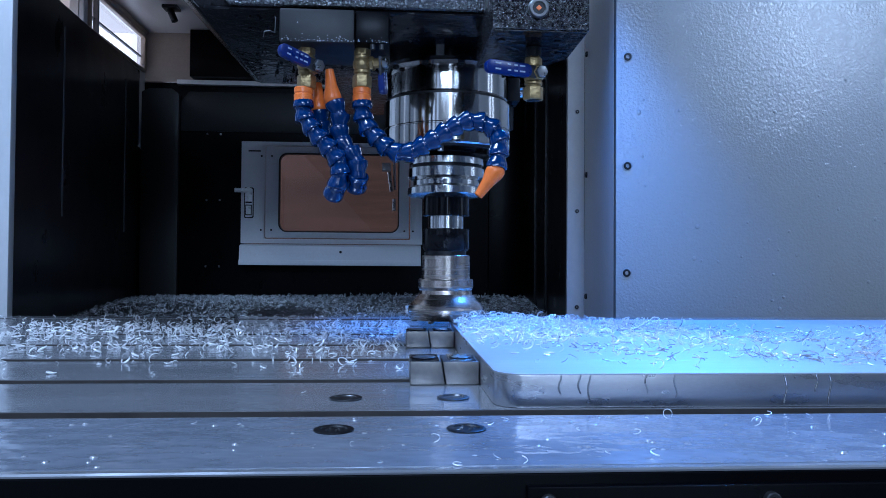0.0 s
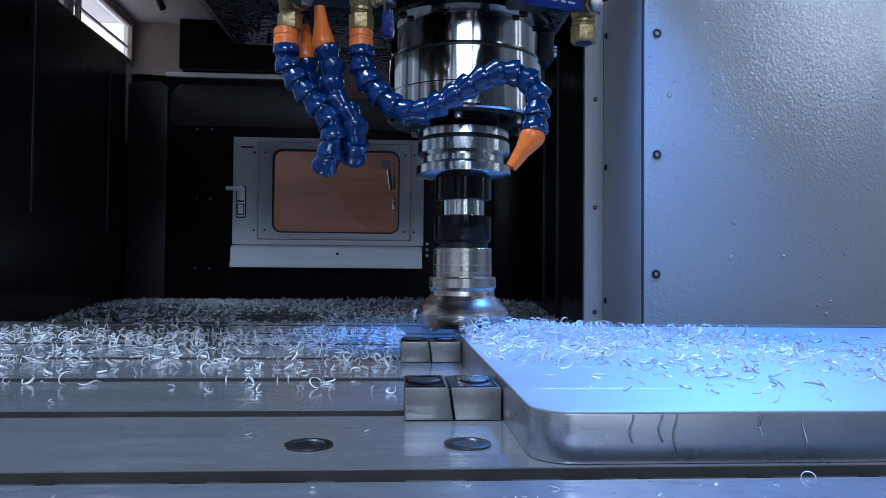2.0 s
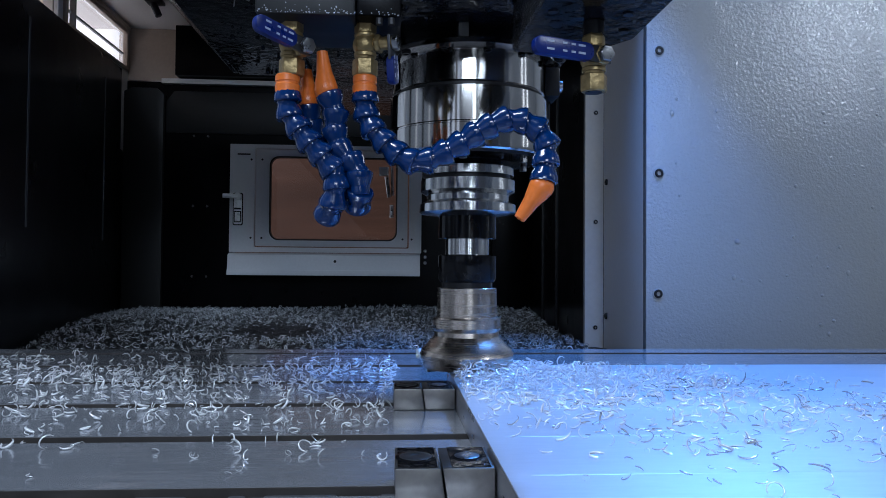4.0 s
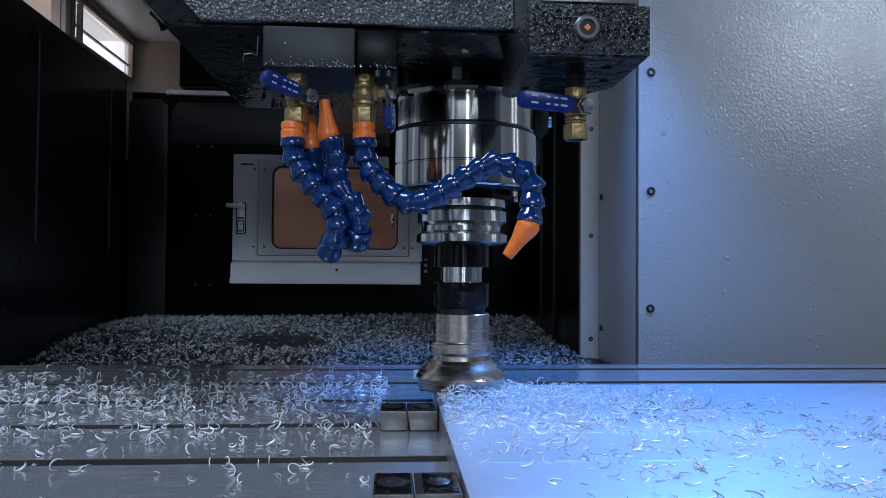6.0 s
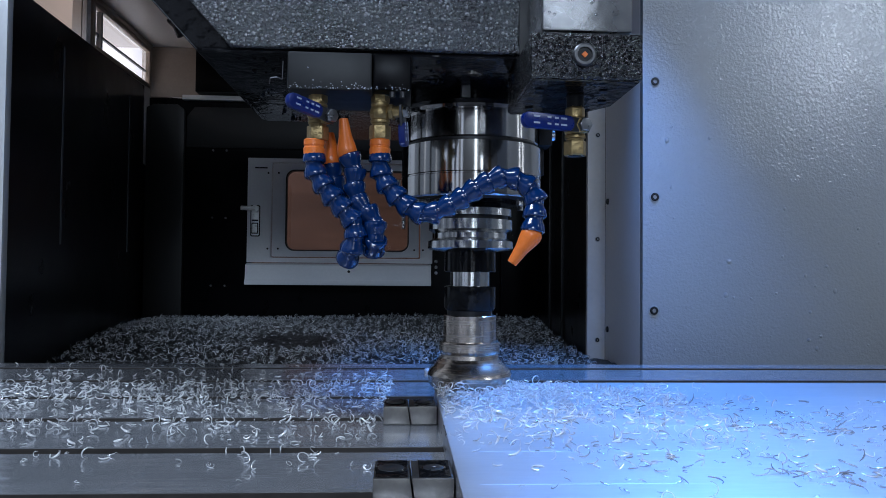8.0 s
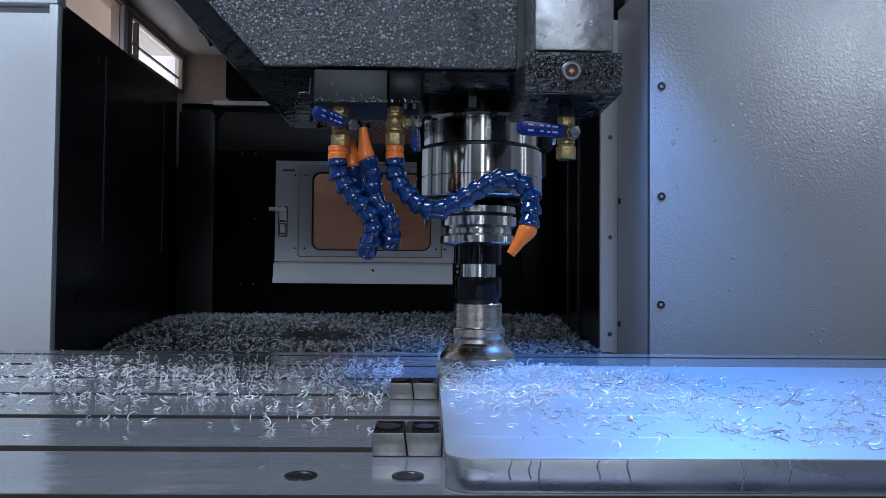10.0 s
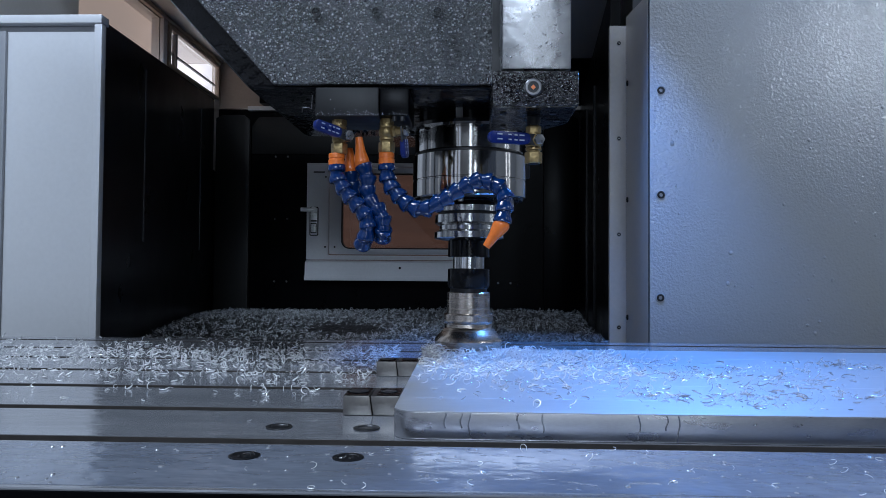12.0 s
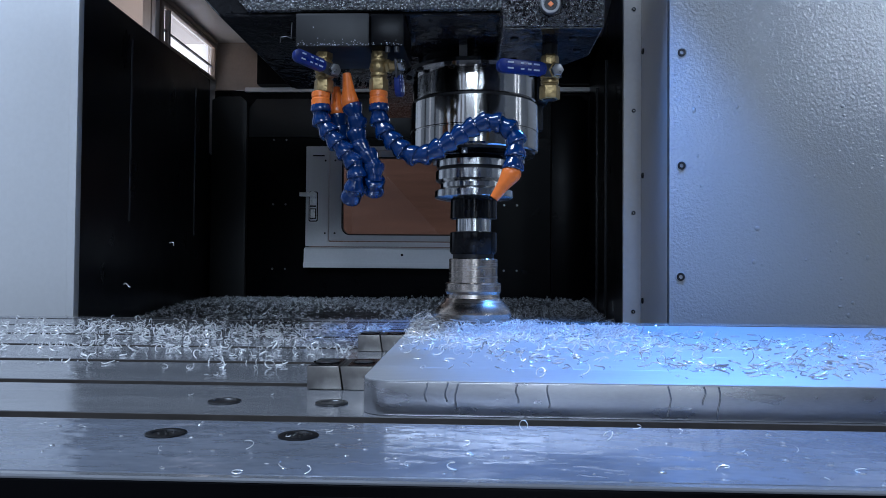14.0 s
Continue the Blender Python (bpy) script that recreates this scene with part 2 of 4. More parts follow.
def rod(p, q, r, seg=16, bm=None, r2=None):
    p, q = Vector(p), Vector(q)
    m = Matrix.Translation(p) @ frame_of(q - p)
    return lathe([(r, 0), (r if r2 is None else r2, (q - p).length)], m, seg, bm)


def rounded(x0, x1, z0, z1, r, n=6):
    pts = []
    for cx, cz, a0 in ((x1 - r, z1 - r, 0), (x0 + r, z1 - r, 90), (x0 + r, z0 + r, 180), (x1 - r, z0 + r, 270)):
        for k in range(n + 1):
            a = radians(a0 + 90 * k / n)
            pts.append((cx + r * math.cos(a), cz + r * math.sin(a)))
    return pts


def ring_plate(outer, inner, axis, a, b, bm=None):
    """A plate with a hole: two outlines of the same count, drawn out from a to b."""
    bm = bm or bmesh.new()

    def at(p, k):
        q = list(p)
        q.insert("xyz".index(axis), k)
        return bm.verts.new(q)

    o1, o2, i1, i2 = ([at(p, k) for p in s] for s, k in ((outer, a), (outer, b), (inner, a), (inner, b)))
    for i in range(len(o1)):
        j = (i + 1) % len(o1)
        for q in ((o1[i], o1[j], i1[j], i1[i]), (o2[j], o2[i], i2[i], i2[j]), (o1[j], o1[i], o2[i], o2[j]), (i1[i], i1[j], i2[j], i2[i])):
            bm.faces.new(q)
    return bm


def smooth_line(pts, n=12):
    """Points along a rounded line through pts."""
    pts = [Vector(p) for p in pts]
    pts = [2 * pts[0] - pts[1]] + pts + [2 * pts[-1] - pts[-2]]
    out = []
    for a, b, c, d in zip(pts, pts[1:], pts[2:], pts[3:]):
        for k in range(n):
            t = k / n
            out.append(0.5 * ((2 * b) + (c - a) * t + (2 * a - 5 * b + 4 * c - d) * t * t + (3 * b - a - 3 * c + d) * t ** 3))
    return out + [pts[-2]]


def even_steps(line, step):
    """(point, direction) at even steps along a line."""
    out, left, last = [], 0.0, line[0]
    for p in line[1:]:
        d = (p - last)
        while left <= d.length and d.length > 0:
            out.append((last + d.normalized() * left, d.normalized()))
            left += step
        left -= d.length
        last = p
    return out


def domes(name, xyz, radii, normal, high, material, parent=None, label="", seg=8, kind=""):
    """Low round drops or grains at the given places, all in one mesh."""
    n = len(xyz)
    radii, m = np.asarray(radii), np.array(frame_of(normal).to_3x3())
    a = np.arange(seg) * 2 * np.pi / seg
    prof = ((1.0, -0.05), (0.86, 0.5), (0.45, 0.9))
    ring = np.concatenate([np.stack([r * np.cos(a), r * np.sin(a), np.full(seg, h * high)], -1) for r, h in prof] + [np.array([[0, 0, high]])])
    v = (radii[:, None, None] * ring[None]) @ m.T + np.asarray(xyz)[:, None, :]
    if parent is not None:
        v = v - np.array(ORIGIN[parent])[None, None, :]
    k = len(ring)
    quads = [(j * seg + i, j * seg + (i + 1) % seg, (j + 1) * seg + (i + 1) % seg, (j + 1) * seg + i) for j in range(2) for i in range(seg)]
    caps = [(2 * seg + i, 2 * seg + (i + 1) % seg, 3 * seg) for i in range(seg)]
    faces = []
    for q in range(n):
        faces += [tuple(q * k + i for i in f) for f in quads + caps]
    me = bpy.data.meshes.new(name)
    me.from_pydata(v.reshape(-1, 3).tolist(), [], faces)
    me.materials.append(material)
    me.shade_smooth()
    ob = new(name, me)
    ob.parent = parent
    return tagged(ob, label, "", "", kind)


# ---- setting: the enclosure ----
BACK, FRONT = 1.594, 0.405

# back wall with the opening of the access door
door_out, door_in = rounded(-0.822, 0.75, -0.6, 0.60, 0.001), rounded(-0.500, 0.020, 0.064, 0.420, 0.001)
setting("wall_back", ring_plate(door_out, door_in, "y", BACK, BACK + 0.02), BLACK_SHEET, "black powder-coated sheet metal back wall", "wall")
# the browner cream carries the shade on this upper wall
setting("wall_back_upper", box(-0.822, 0.75, BACK + 0.004, BACK + 0.02, 0.604, 0.90), CREAM_BROWN, "cream sheet metal over the back wall, shaded brown", "wall")
setting("trim_ledge", box(-0.70, 0.42, BACK - 0.022, BACK + 0.002, 0.592, 0.606), CREAM, "cream ledge along the top of the back wall", "trim", 0.002)
setting("panel_back_duct", box(-0.655, 0.74, BACK - 0.050, BACK + 0.002, 0.609, 0.748), BLACK_SHEET, "black duct along the top of the back wall", "panel", 0.003)
bm = prism([(-0.690, 0.10), (-0.690, 0.545), (-0.668, 0.574), (0.205, 0.574), (0.227, 0.545), (0.227, 0.455), (-0.690, 0.455)][1:6] + [(-0.690, 0.455)], "y", BACK - 0.006, BACK - 0.001)
setting("panel_back_upper", bm, PANEL_LIT, "upper back panel with cut corners, greyed as if window-lit", "panel", 0.001)
# left corner greyed as if window-lit, right corner kept black
for name, x0, x1 in (("panel_corner_1", -0.798, -0.690), ("panel_corner_2", 0.236, 0.345)):
    bm = prism([(x0, -0.2), (x1, -0.2), (x1, 0.560), (x1 - 0.02, 0.576), (x0 + 0.02, 0.576), (x0, 0.566)], "y", BACK - 0.03, BACK - 0.012)
    setting(name, bm, PANEL_LIT if x0 < 0 else BLACK_SHEET, "corner panel with a cut corner, toned by how it is lit", "panel", 0.002)
# pins of the back wall
for x in (-0.613, -0.574, 0.097, 0.136):
    for z in (0.448, 0.249, 0.050):
        m = Matrix.Translation((x, BACK - 0.001, z)) @ frame_of((0, -1, 0))
        tagged(part("rivet", lathe([(0.0035, 0), (0.0035, 0.001), (0.002, 0.003)], m, 10), SILVER), "small bright rivet on the black wall", "rivet", "rivets of the back wall")

# left: angled black wall, and the upper wall with its window
setting("wall_left", wall_between((-0.565, FRONT + 0.012), (-0.808, BACK - 0.005), -0.6, 0.472, 0.012, 0.628), SIDE_BLACK, "black glossy sheet metal side wall", "wall")
for k, f in enumerate((0.228, 0.76)):
    p = Vector((-0.564, FRONT)).lerp(Vector((-0.808, BACK)), f)
    zt = 0.46 + 0.13 * f
    # pale tone and cut-off foot stand for light fading down the wall
    bm = box(p.x - 0.0028, p.x + 0.0028, p.y - 0.003, p.y + 0.003, 0.14, zt - 0.02)
    setting(f"trim_seam_{k + 1}", bm, SEAM_GREY, "folded seam of the black side wall", "trim", 0.002)
UX = -0.800
win = [(1.150, 0.40), (1.80, 0.40), (1.80, 0.90), (1.150, 0.90)]
hole = [(1.195, 0.630), (1.575, 0.630), (1.575, 0.732), (1.195, 0.732)]
setting("wall_left_upper", ring_plate(win, hole, "x", UX - 0.02, UX), CREAM, "cream upper side wall with a low window", "wall")
setting("wall_left_upper_front", box(UX - 0.02, UX, 0.404, 0.66, 0.40, 0.90), CREAM, "cream upper side wall", "wall")
hole = [(0.76, 0.560), (1.142, 0.560), (1.142, 0.736), (0.76, 0.736)]
setting("wall_left_upper_middle", ring_plate([(0.66, 0.40), (1.150, 0.40), (1.150, 0.90), (0.66, 0.90)], hole, "x", UX - 0.02, UX), CREAM, "cream upper side wall with an opening", "wall")
# glowing sheet in place of the bright brownish view through the opening
setting("backdrop_brown", box(UX - 0.060, UX - 0.055, 0.70, 1.250, 0.50, 0.80), glow("brown_view_glow", (0.30, 0.235, 0.20), 0.9), "glowing light brown sheet outside the opening", "backdrop")
window = thing("window_1", (UX, 1.385, 0.63), "low bright window strip in the upper side wall", "window", kind="structure")
part("window_frame", ring_plate([(1.190, 0.626), (1.580, 0.626), (1.580, 0.737), (1.190, 0.737)], [(1.203, 0.634), (1.567, 0.634), (1.567, 0.727), (1.203, 0.727)], "x", UX - 0.004, UX + 0.008), CREAM_BROWN, window, "", 0.001)
part("pane", box(UX - 0.012, UX - 0.008, 1.203, 1.567, 0.634, 0.727), PANE, window).visible_shadow = False
part("glazing_bar", box(UX - 0.008, UX - 0.002, 1.203, 1.567, 0.668, 0.673), GREY_PANEL, window)
part("mullion", box(UX - 0.008, UX + 0.004, 1.243, 1.252, 0.634, 0.727), GREY_PANEL, window)
setting("backdrop_daylight", box(UX - 0.13, UX - 0.12, 0.7, 2.45, 0.3, 1.1), DAYLIGHT, "bright workshop daylight outside the window", "backdrop")
setting("trim_post", box(UX + 0.002, UX + 0.012, 1.143, 1.166, 0.50, 0.737), WHITE_PANEL, "white upright post by the window", "trim", 0.001)
bm = box(UX + 0.001, UX + 0.012, 0.90, 1.58, 0.738, 0.750)
setting("trim_header", bm, CREAM_BROWN, "brown header over the window", "trim", 0.002)
setting("ceiling", box(-1.3, 1.3, FRONT + 0.02, BACK + 0.02, 0.752, 0.772), CREAM, "cream sheet metal ceiling of the enclosure", "ceiling")
bracket = thing("ceiling_bracket", (-0.66, 1.37, 0.752), "small black bracket under the cream ceiling", "bracket")
part("base_plate", box(-0.675, -0.635, 1.35, 1.39, 0.744, 0.752), BOLT_BLACK, bracket, "", 0.001)
part("hook", rod((-0.66, 1.37, 0.746), (-0.645, 1.37, 0.712), 0.009, 12), BOLT_BLACK, bracket, "", 0.001)

# left front: white sheet with its frame
setting("wall_left_front", box(-1.30, -0.576, FRONT + 0.006, FRONT + 0.020, -0.6, 0.455), WHITE_PANEL, "white enamelled sheet metal panel", "wall")
setting("trim_left_top", box(-1.30, -0.5635, FRONT - 0.004, FRONT + 0.020, 0.466, 0.479), WHITE_PANEL, "white folded top edge of the panel", "trim", 0.0015)
setting("trim_left_recess", box(-1.30, -0.576, FRONT + 0.010, FRONT + 0.020, 0.4555, 0.4655), GREY_PANEL, "grey recess under the top edge", "trim")
setting("trim_left_edge", box(-0.5755, -0.5635, FRONT - 0.002, FRONT + 0.012, -0.6, 0.4655), WHITE_PANEL, "white folded side edge of the panel", "trim", 0.0015)
setting("trim_left_split", box(-0.726, -0.715, FRONT - 0.001, FRONT + 0.0055, -0.6, 0.4545), GREY_PANEL, "grey joint between two white panels", "trim", 0.001)

# right: pale textured panel, cream return wall, flange strip, inner black wall
setting("wall_right_front", box(0.270, 1.40, FRONT, FRONT + 0.012, -0.6, 0.90), PANEL_BLUE, "pale textured painted sheet metal panel", "wall", 0.001)
setting("wall_right_return", wall_between((0.2895, 0.652), (0.270, FRONT + 0.013), -0.6, 0.56, 0.012, 0.512), CREAM, "cream folded return of the panel", "wall", 0.0008)
setting("wall_right_return_upper", wall_between((0.3015, 0.652), (0.282, FRONT + 0.013), 0.50, 0.90, 0.012), GREY_PANEL, "grey upper return of the panel", "wall")
setting("trim_right_strip", box(0.260, 0.2905, 0.656, 0.668, -0.6, 0.545), STRIP, "cream flange strip with screws", "trim", 0.001)
setting("wall_right", wall_between((0.352, BACK - 0.004), (0.264, 0.670), -0.6, 0.62, 0.02), BLACK_SHEET, "black glossy inner side wall", "wall")
setting("wall_right_upper", wall_between((0.60, BACK), (0.42, 0.67), 0.45, 0.752, 0.02), BLACK_SHEET, "dark upper inner side wall", "wall")
for k, f in enumerate((0.35, 0.62)):
    p = Vector((0.264, 0.670)).lerp(Vector((0.352, BACK)), f)
    setting(f"trim_right_seam_{k + 1}", box(p.x - 0.006, p.x + 0.004, p.y - 0.004, p.y + 0.004, -0.3, 0.52), DARK_SHEET, "folded seam of the black inner wall", "trim", 0.0015)


def screw(x, y, z, way, r, material, label, group, deep=0.003, rim=SILVER):
    t = thing("socket_screw", (x, y, z), label, "screw", group)
    m = Matrix.Translation((x, y, z)) @ frame_of(way)
    part("washer", lathe([(r * 1.3, -0.001), (r * 1.3, 0.0008), (r * 1.15, 0.0012), (r * 0.8, 0.0012)], m, 20), rim, t)
    part("head", lathe([(r, 0.0), (r, deep * 0.7), (r * 0.85, deep), (r * 0.5, deep), (r * 0.45, deep * 0.1)], m, 20), material, t)
    return t


first = screw(0.2862, FRONT, 0.2047, (0, -1, 0), 0.0056, BOLT_BLACK, "black socket screw with a pale painted rim", "screws of the pale panel", 0.003, PANEL_BLUE)
for z in (0.3611, 0.052, 0.5175):
    copy_thing(first, Matrix.Translation((0.2862 - 0.003 * (0.36 - z), FRONT, z)))
first = screw(0.2895, 0.628, 0.2193, (-1, 0, 0), 0.005, BOLT_BLACK, "dark socket screw in the cream return", "screws of the cream return", 0.005)
for z in (0.4303, 0.0082):
    copy_thing(first, Matrix.Translation((0.2895, 0.628, z)))
first = screw(0.277, 0.656, 0.335, (0, -1, 0), 0.0032, BOLT_BLACK, "small dark screw in the cream strip", "screws of the cream strip")
for z in (0.158, -0.012, 0.512):
    copy_thing(first, Matrix.Translation((0.277, 0.656, z)))

# coolant drops on the pale panel
rng = random.Random(3)
bm = bmesh.new()
spots = [(0.389, 0.119), (0.469, 0.0475), (0.583, 0.0067)] + [(rng.uniform(0.30, 1.0), rng.uniform(-0.01, 0.36)) for _ in range(46)]
spots += [(rng.uniform(0.30, 0.95), rng.uniform(-0.02, 0.30)) for _ in range(60)]
for k, (x, z) in enumerate(spots):
    r = 0.0040 if k < 1 else rng.uniform(0.0008, 0.0024) if k % 5 else rng.uniform(0.0022, 0.0032)
    m = Matrix.Translation((x, FRONT - 0.0002, z)) @ frame_of((0, -1, 0)) @ Matrix.Diagonal((1, rng.uniform(0.8, 1.4), 1, 1))
    lathe([(r, 0), (r * 0.8, r * 0.25), (r * 0.4, r * 0.42), (r * 0.05, r * 0.46)], m, 12, bm)
tagged(part("coolant_drops", bm, PAINT_DROP), "clear coolant drops clinging to the pale panel", "drops", "", "stuff")

# closing walls: front doors, roof, workshop behind the camera
setting("wall_enclosure_left", box(-1.32, -1.30, -1.0, FRONT + 0.02, -0.6, 1.30), GREY_PANEL, "grey side of the enclosure", "wall")
# light and dark rails out of view, added to stripe the chrome
for k in range(5):
    setting(f"trim_stripe_rail_{k + 1}", box(-1.299, -1.26, -0.98 + 0.27 * k, -0.92 + 0.27 * k, -0.6, 1.29), CREAM if k % 2 else BLACK_SHEET, "unseen upright rail that stripes the spindle's reflection", "trim", 0.003)
setting("wall_enclosure_right", box(1.40, 1.42, -1.0, FRONT + 0.02, -0.6, 1.30), PANEL_BLUE, "pale side of the enclosure", "wall")
# roof out of view, added to hold back light from above
setting("ceiling_roof", box(-1.32, 1.42, -0.75, FRONT + 0.02, 1.30, 1.32), CREAM, "unseen cream roof added to limit light from above", "ceiling")
setting("wall_left_fascia", box(-1.30, UX - 0.02, FRONT + 0.02, FRONT + 0.03, 0.47, 1.30), CREAM, "cream fascia over the white panel", "wall")
setting("wall_fascia", box(UX - 0.02, 1.40, FRONT + 0.024, FRONT + 0.034, 0.90, 1.30), CREAM, "cream fascia over the recess", "wall")
setting("floor", box(-1.4, 1.5, -1.0, BACK + 0.02, -0.62, -0.60), DARK_SHEET, "dark chip tray under the table", "floor")
setting("ground", box(-6, 6, -8, -1.0, -1.02, -0.98), GREY_PANEL, "grey workshop floor", "floor")
setting("wall_workshop", box(-6, 6, -8.2, -8.0, -1.0, 4.0), CREAM, "cream workshop wall", "wall")
# unseen uprights before the wide fill, added to band the spindle's reflection
for k, u in enumerate((-1.55, -0.95, -0.3, 0.2, 0.85, 1.5)):
    p = Vector((-3.4 + 0.79 * u + 0.08, -4.2 - 0.61 * u + 0.1))
    setting(f"trim_reflection_bar_{k + 1}", box(p.x - 0.14, p.x + 0.14, p.y, p.y + 0.06, -0.98, 2.3), CREAM_BROWN, "unseen brown upright that bands the chrome's reflection", "trim")


# ---- rear access door ----
def access_door():
    d = thing("access_door", (-0.24, BACK, 0.056), "closed grey access door with a rounded window", "door")
    y0 = BACK - 0.014
    # outer frame
    part("frame", ring_plate(rounded(-0.509, 0.034, 0.120, 0.426, 0.002), rounded(-0.440, -0.002, 0.134, 0.414, 0.004), "y", y0, BACK + 0.004), DOOR_GREY, d, "", 0.0012)
    part("window_surround", ring_plate(rounded(-0.436, -0.006, 0.137, 0.411, 0.004), rounded(-0.398, -0.036, 0.154, 0.393, 0.026), "y", y0 - 0.004, BACK + 0.002), DOOR_GREY, d, "", 0.0012)
    part("seal", ring_plate(rounded(-0.400, -0.034, 0.152, 0.395, 0.027), rounded(-0.394, -0.040, 0.158, 0.389, 0.023), "y", y0 - 0.002, BACK), BOLT_BLACK, d)
    part("pane", prism(rounded(-0.397, -0.037, 0.155, 0.392, 0.024), "y", BACK - 0.006, BACK - 0.002), PANE, d)
    tray = part("sill", prism([(BACK - 0.034, 0.066), (BACK - 0.030, 0.112), (BACK - 0.012, 0.118), (BACK, 0.118), (BACK, 0.060), (BACK - 0.034, 0.060)], "x", -0.509, 0.030), DOOR_GREY, d, "grey folded drip sill", 0.001)
    part("lip", box(-0.509, 0.030, BACK - 0.040, BACK - 0.034, 0.055, 0.070), DOOR_GREY, tray, "", 0.001)
    m = Matrix.Translation((-0.21, BACK - 0.033, 0.095)) @ frame_of((0, -1, 0))
    part("screw", lathe([(0.004, 0), (0.004, 0.003)], m, 10), BOLT_BLACK, tray)
    part("hinge_strip", box(-0.488, -0.452, y0 - 0.002, y0, 0.395, 0.399), BOLT_BLACK, d)
    # black plate added as the shadow outline round the latch
    part("latch_shadow", prism(rounded(-0.499, -0.471, 0.195, 0.287, 0.005), "y", y0 - 0.002, y0), BOLT_BLACK, d)
    latch = part("latch", prism(rounded(-0.496, -0.474, 0.198, 0.284, 0.004), "y", y0 - 0.006, y0), LATCH, d, "bright metal lever latch", 0.001)
    part("lever", rod((-0.482, y0 - 0.014, 0.276), (-0.524, y0 - 0.018, 0.277), 0.0065, 14), LATCH, latch, "", 0.001)
    part("boss", rod((-0.484, y0 - 0.004, 0.276), (-0.484, y0 - 0.018, 0.276), 0.010, 18), LATCH, latch)
    part("keeper", box(-0.492, -0.478, y0 - 0.010, y0 - 0.006, 0.206, 0.232), LATCH, latch, "", 0.001)
    part("slot", box(-0.4945, -0.4755, y0 - 0.0075, y0 - 0.0055, 0.203, 0.235), BOLT_BLACK, latch)
    part("slot", box(-0.4945, -0.4755, y0 - 0.0075, y0 - 0.0055, 0.2395, 0.2440), BOLT_BLACK, latch)
    for x in (-0.449, -0.418, 0.006, -0.020):
        for z in (0.160, 0.382):
            m = Matrix.Translation((x, y0 - (0.0 if x in (-0.449, 0.006) else 0.004), z)) @ frame_of((0, -1, 0))
            part("rivet", lathe([(0.003, 0), (0.003, 0.0015)], m, 10), BOLT_BLACK, d)
    for z in (0.093, 0.110, 0.127):
        m = Matrix.Translation((0.046, BACK - 0.002, z)) @ frame_of((0, -1, 0))
        part("bolt", lathe([(0.005, 0), (0.005, 0.003), (0.003, 0.004), (0.002, 0.002)], m, 12), SILVER, d)
    # bolt gear seen through the pane
    g = part("outer_handle", box(-0.090, -0.062, BACK + 0.030, BACK + 0.045, 0.348, 0.374), WHITE_PANEL, d, "white handle block outside the pane", 0.002)
    part("hook", rod((-0.068, BACK + 0.03, 0.345), (-0.060, BACK + 0.03, 0.285), 0.006, 10), SILVER, g)
    part("hook_eye", rod((-0.052, BACK + 0.03, 0.372), (-0.050, BACK + 0.03, 0.29), 0.004, 10), SILVER, g)
    part("pin", rod((-0.052, BACK + 0.03, 0.262), (-0.052, BACK + 0.03, 0.225), 0.006, 10), SILVER, g)


access_door()


def brown_backdrop():
    m = mat("glowing_brown_wall", (0.10, 0.05, 0.034), 0.7, 0.0, 0.25, 3, 0.25, 10, stretch=(0.35, 1, 3.5))
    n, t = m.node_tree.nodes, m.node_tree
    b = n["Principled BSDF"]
    # wall glows in its own colour in place of light outside
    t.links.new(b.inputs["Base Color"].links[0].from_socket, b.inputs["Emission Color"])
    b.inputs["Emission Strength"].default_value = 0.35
    setting("backdrop_rear", box(-1.6, 1.2, BACK + 0.9, BACK + 0.92, -0.6, 1.2), m, "blurred brown wall, glowing, behind the access door", "backdrop")


brown_backdrop()

# ---- swarf ----
nrng = np.random.default_rng(5)


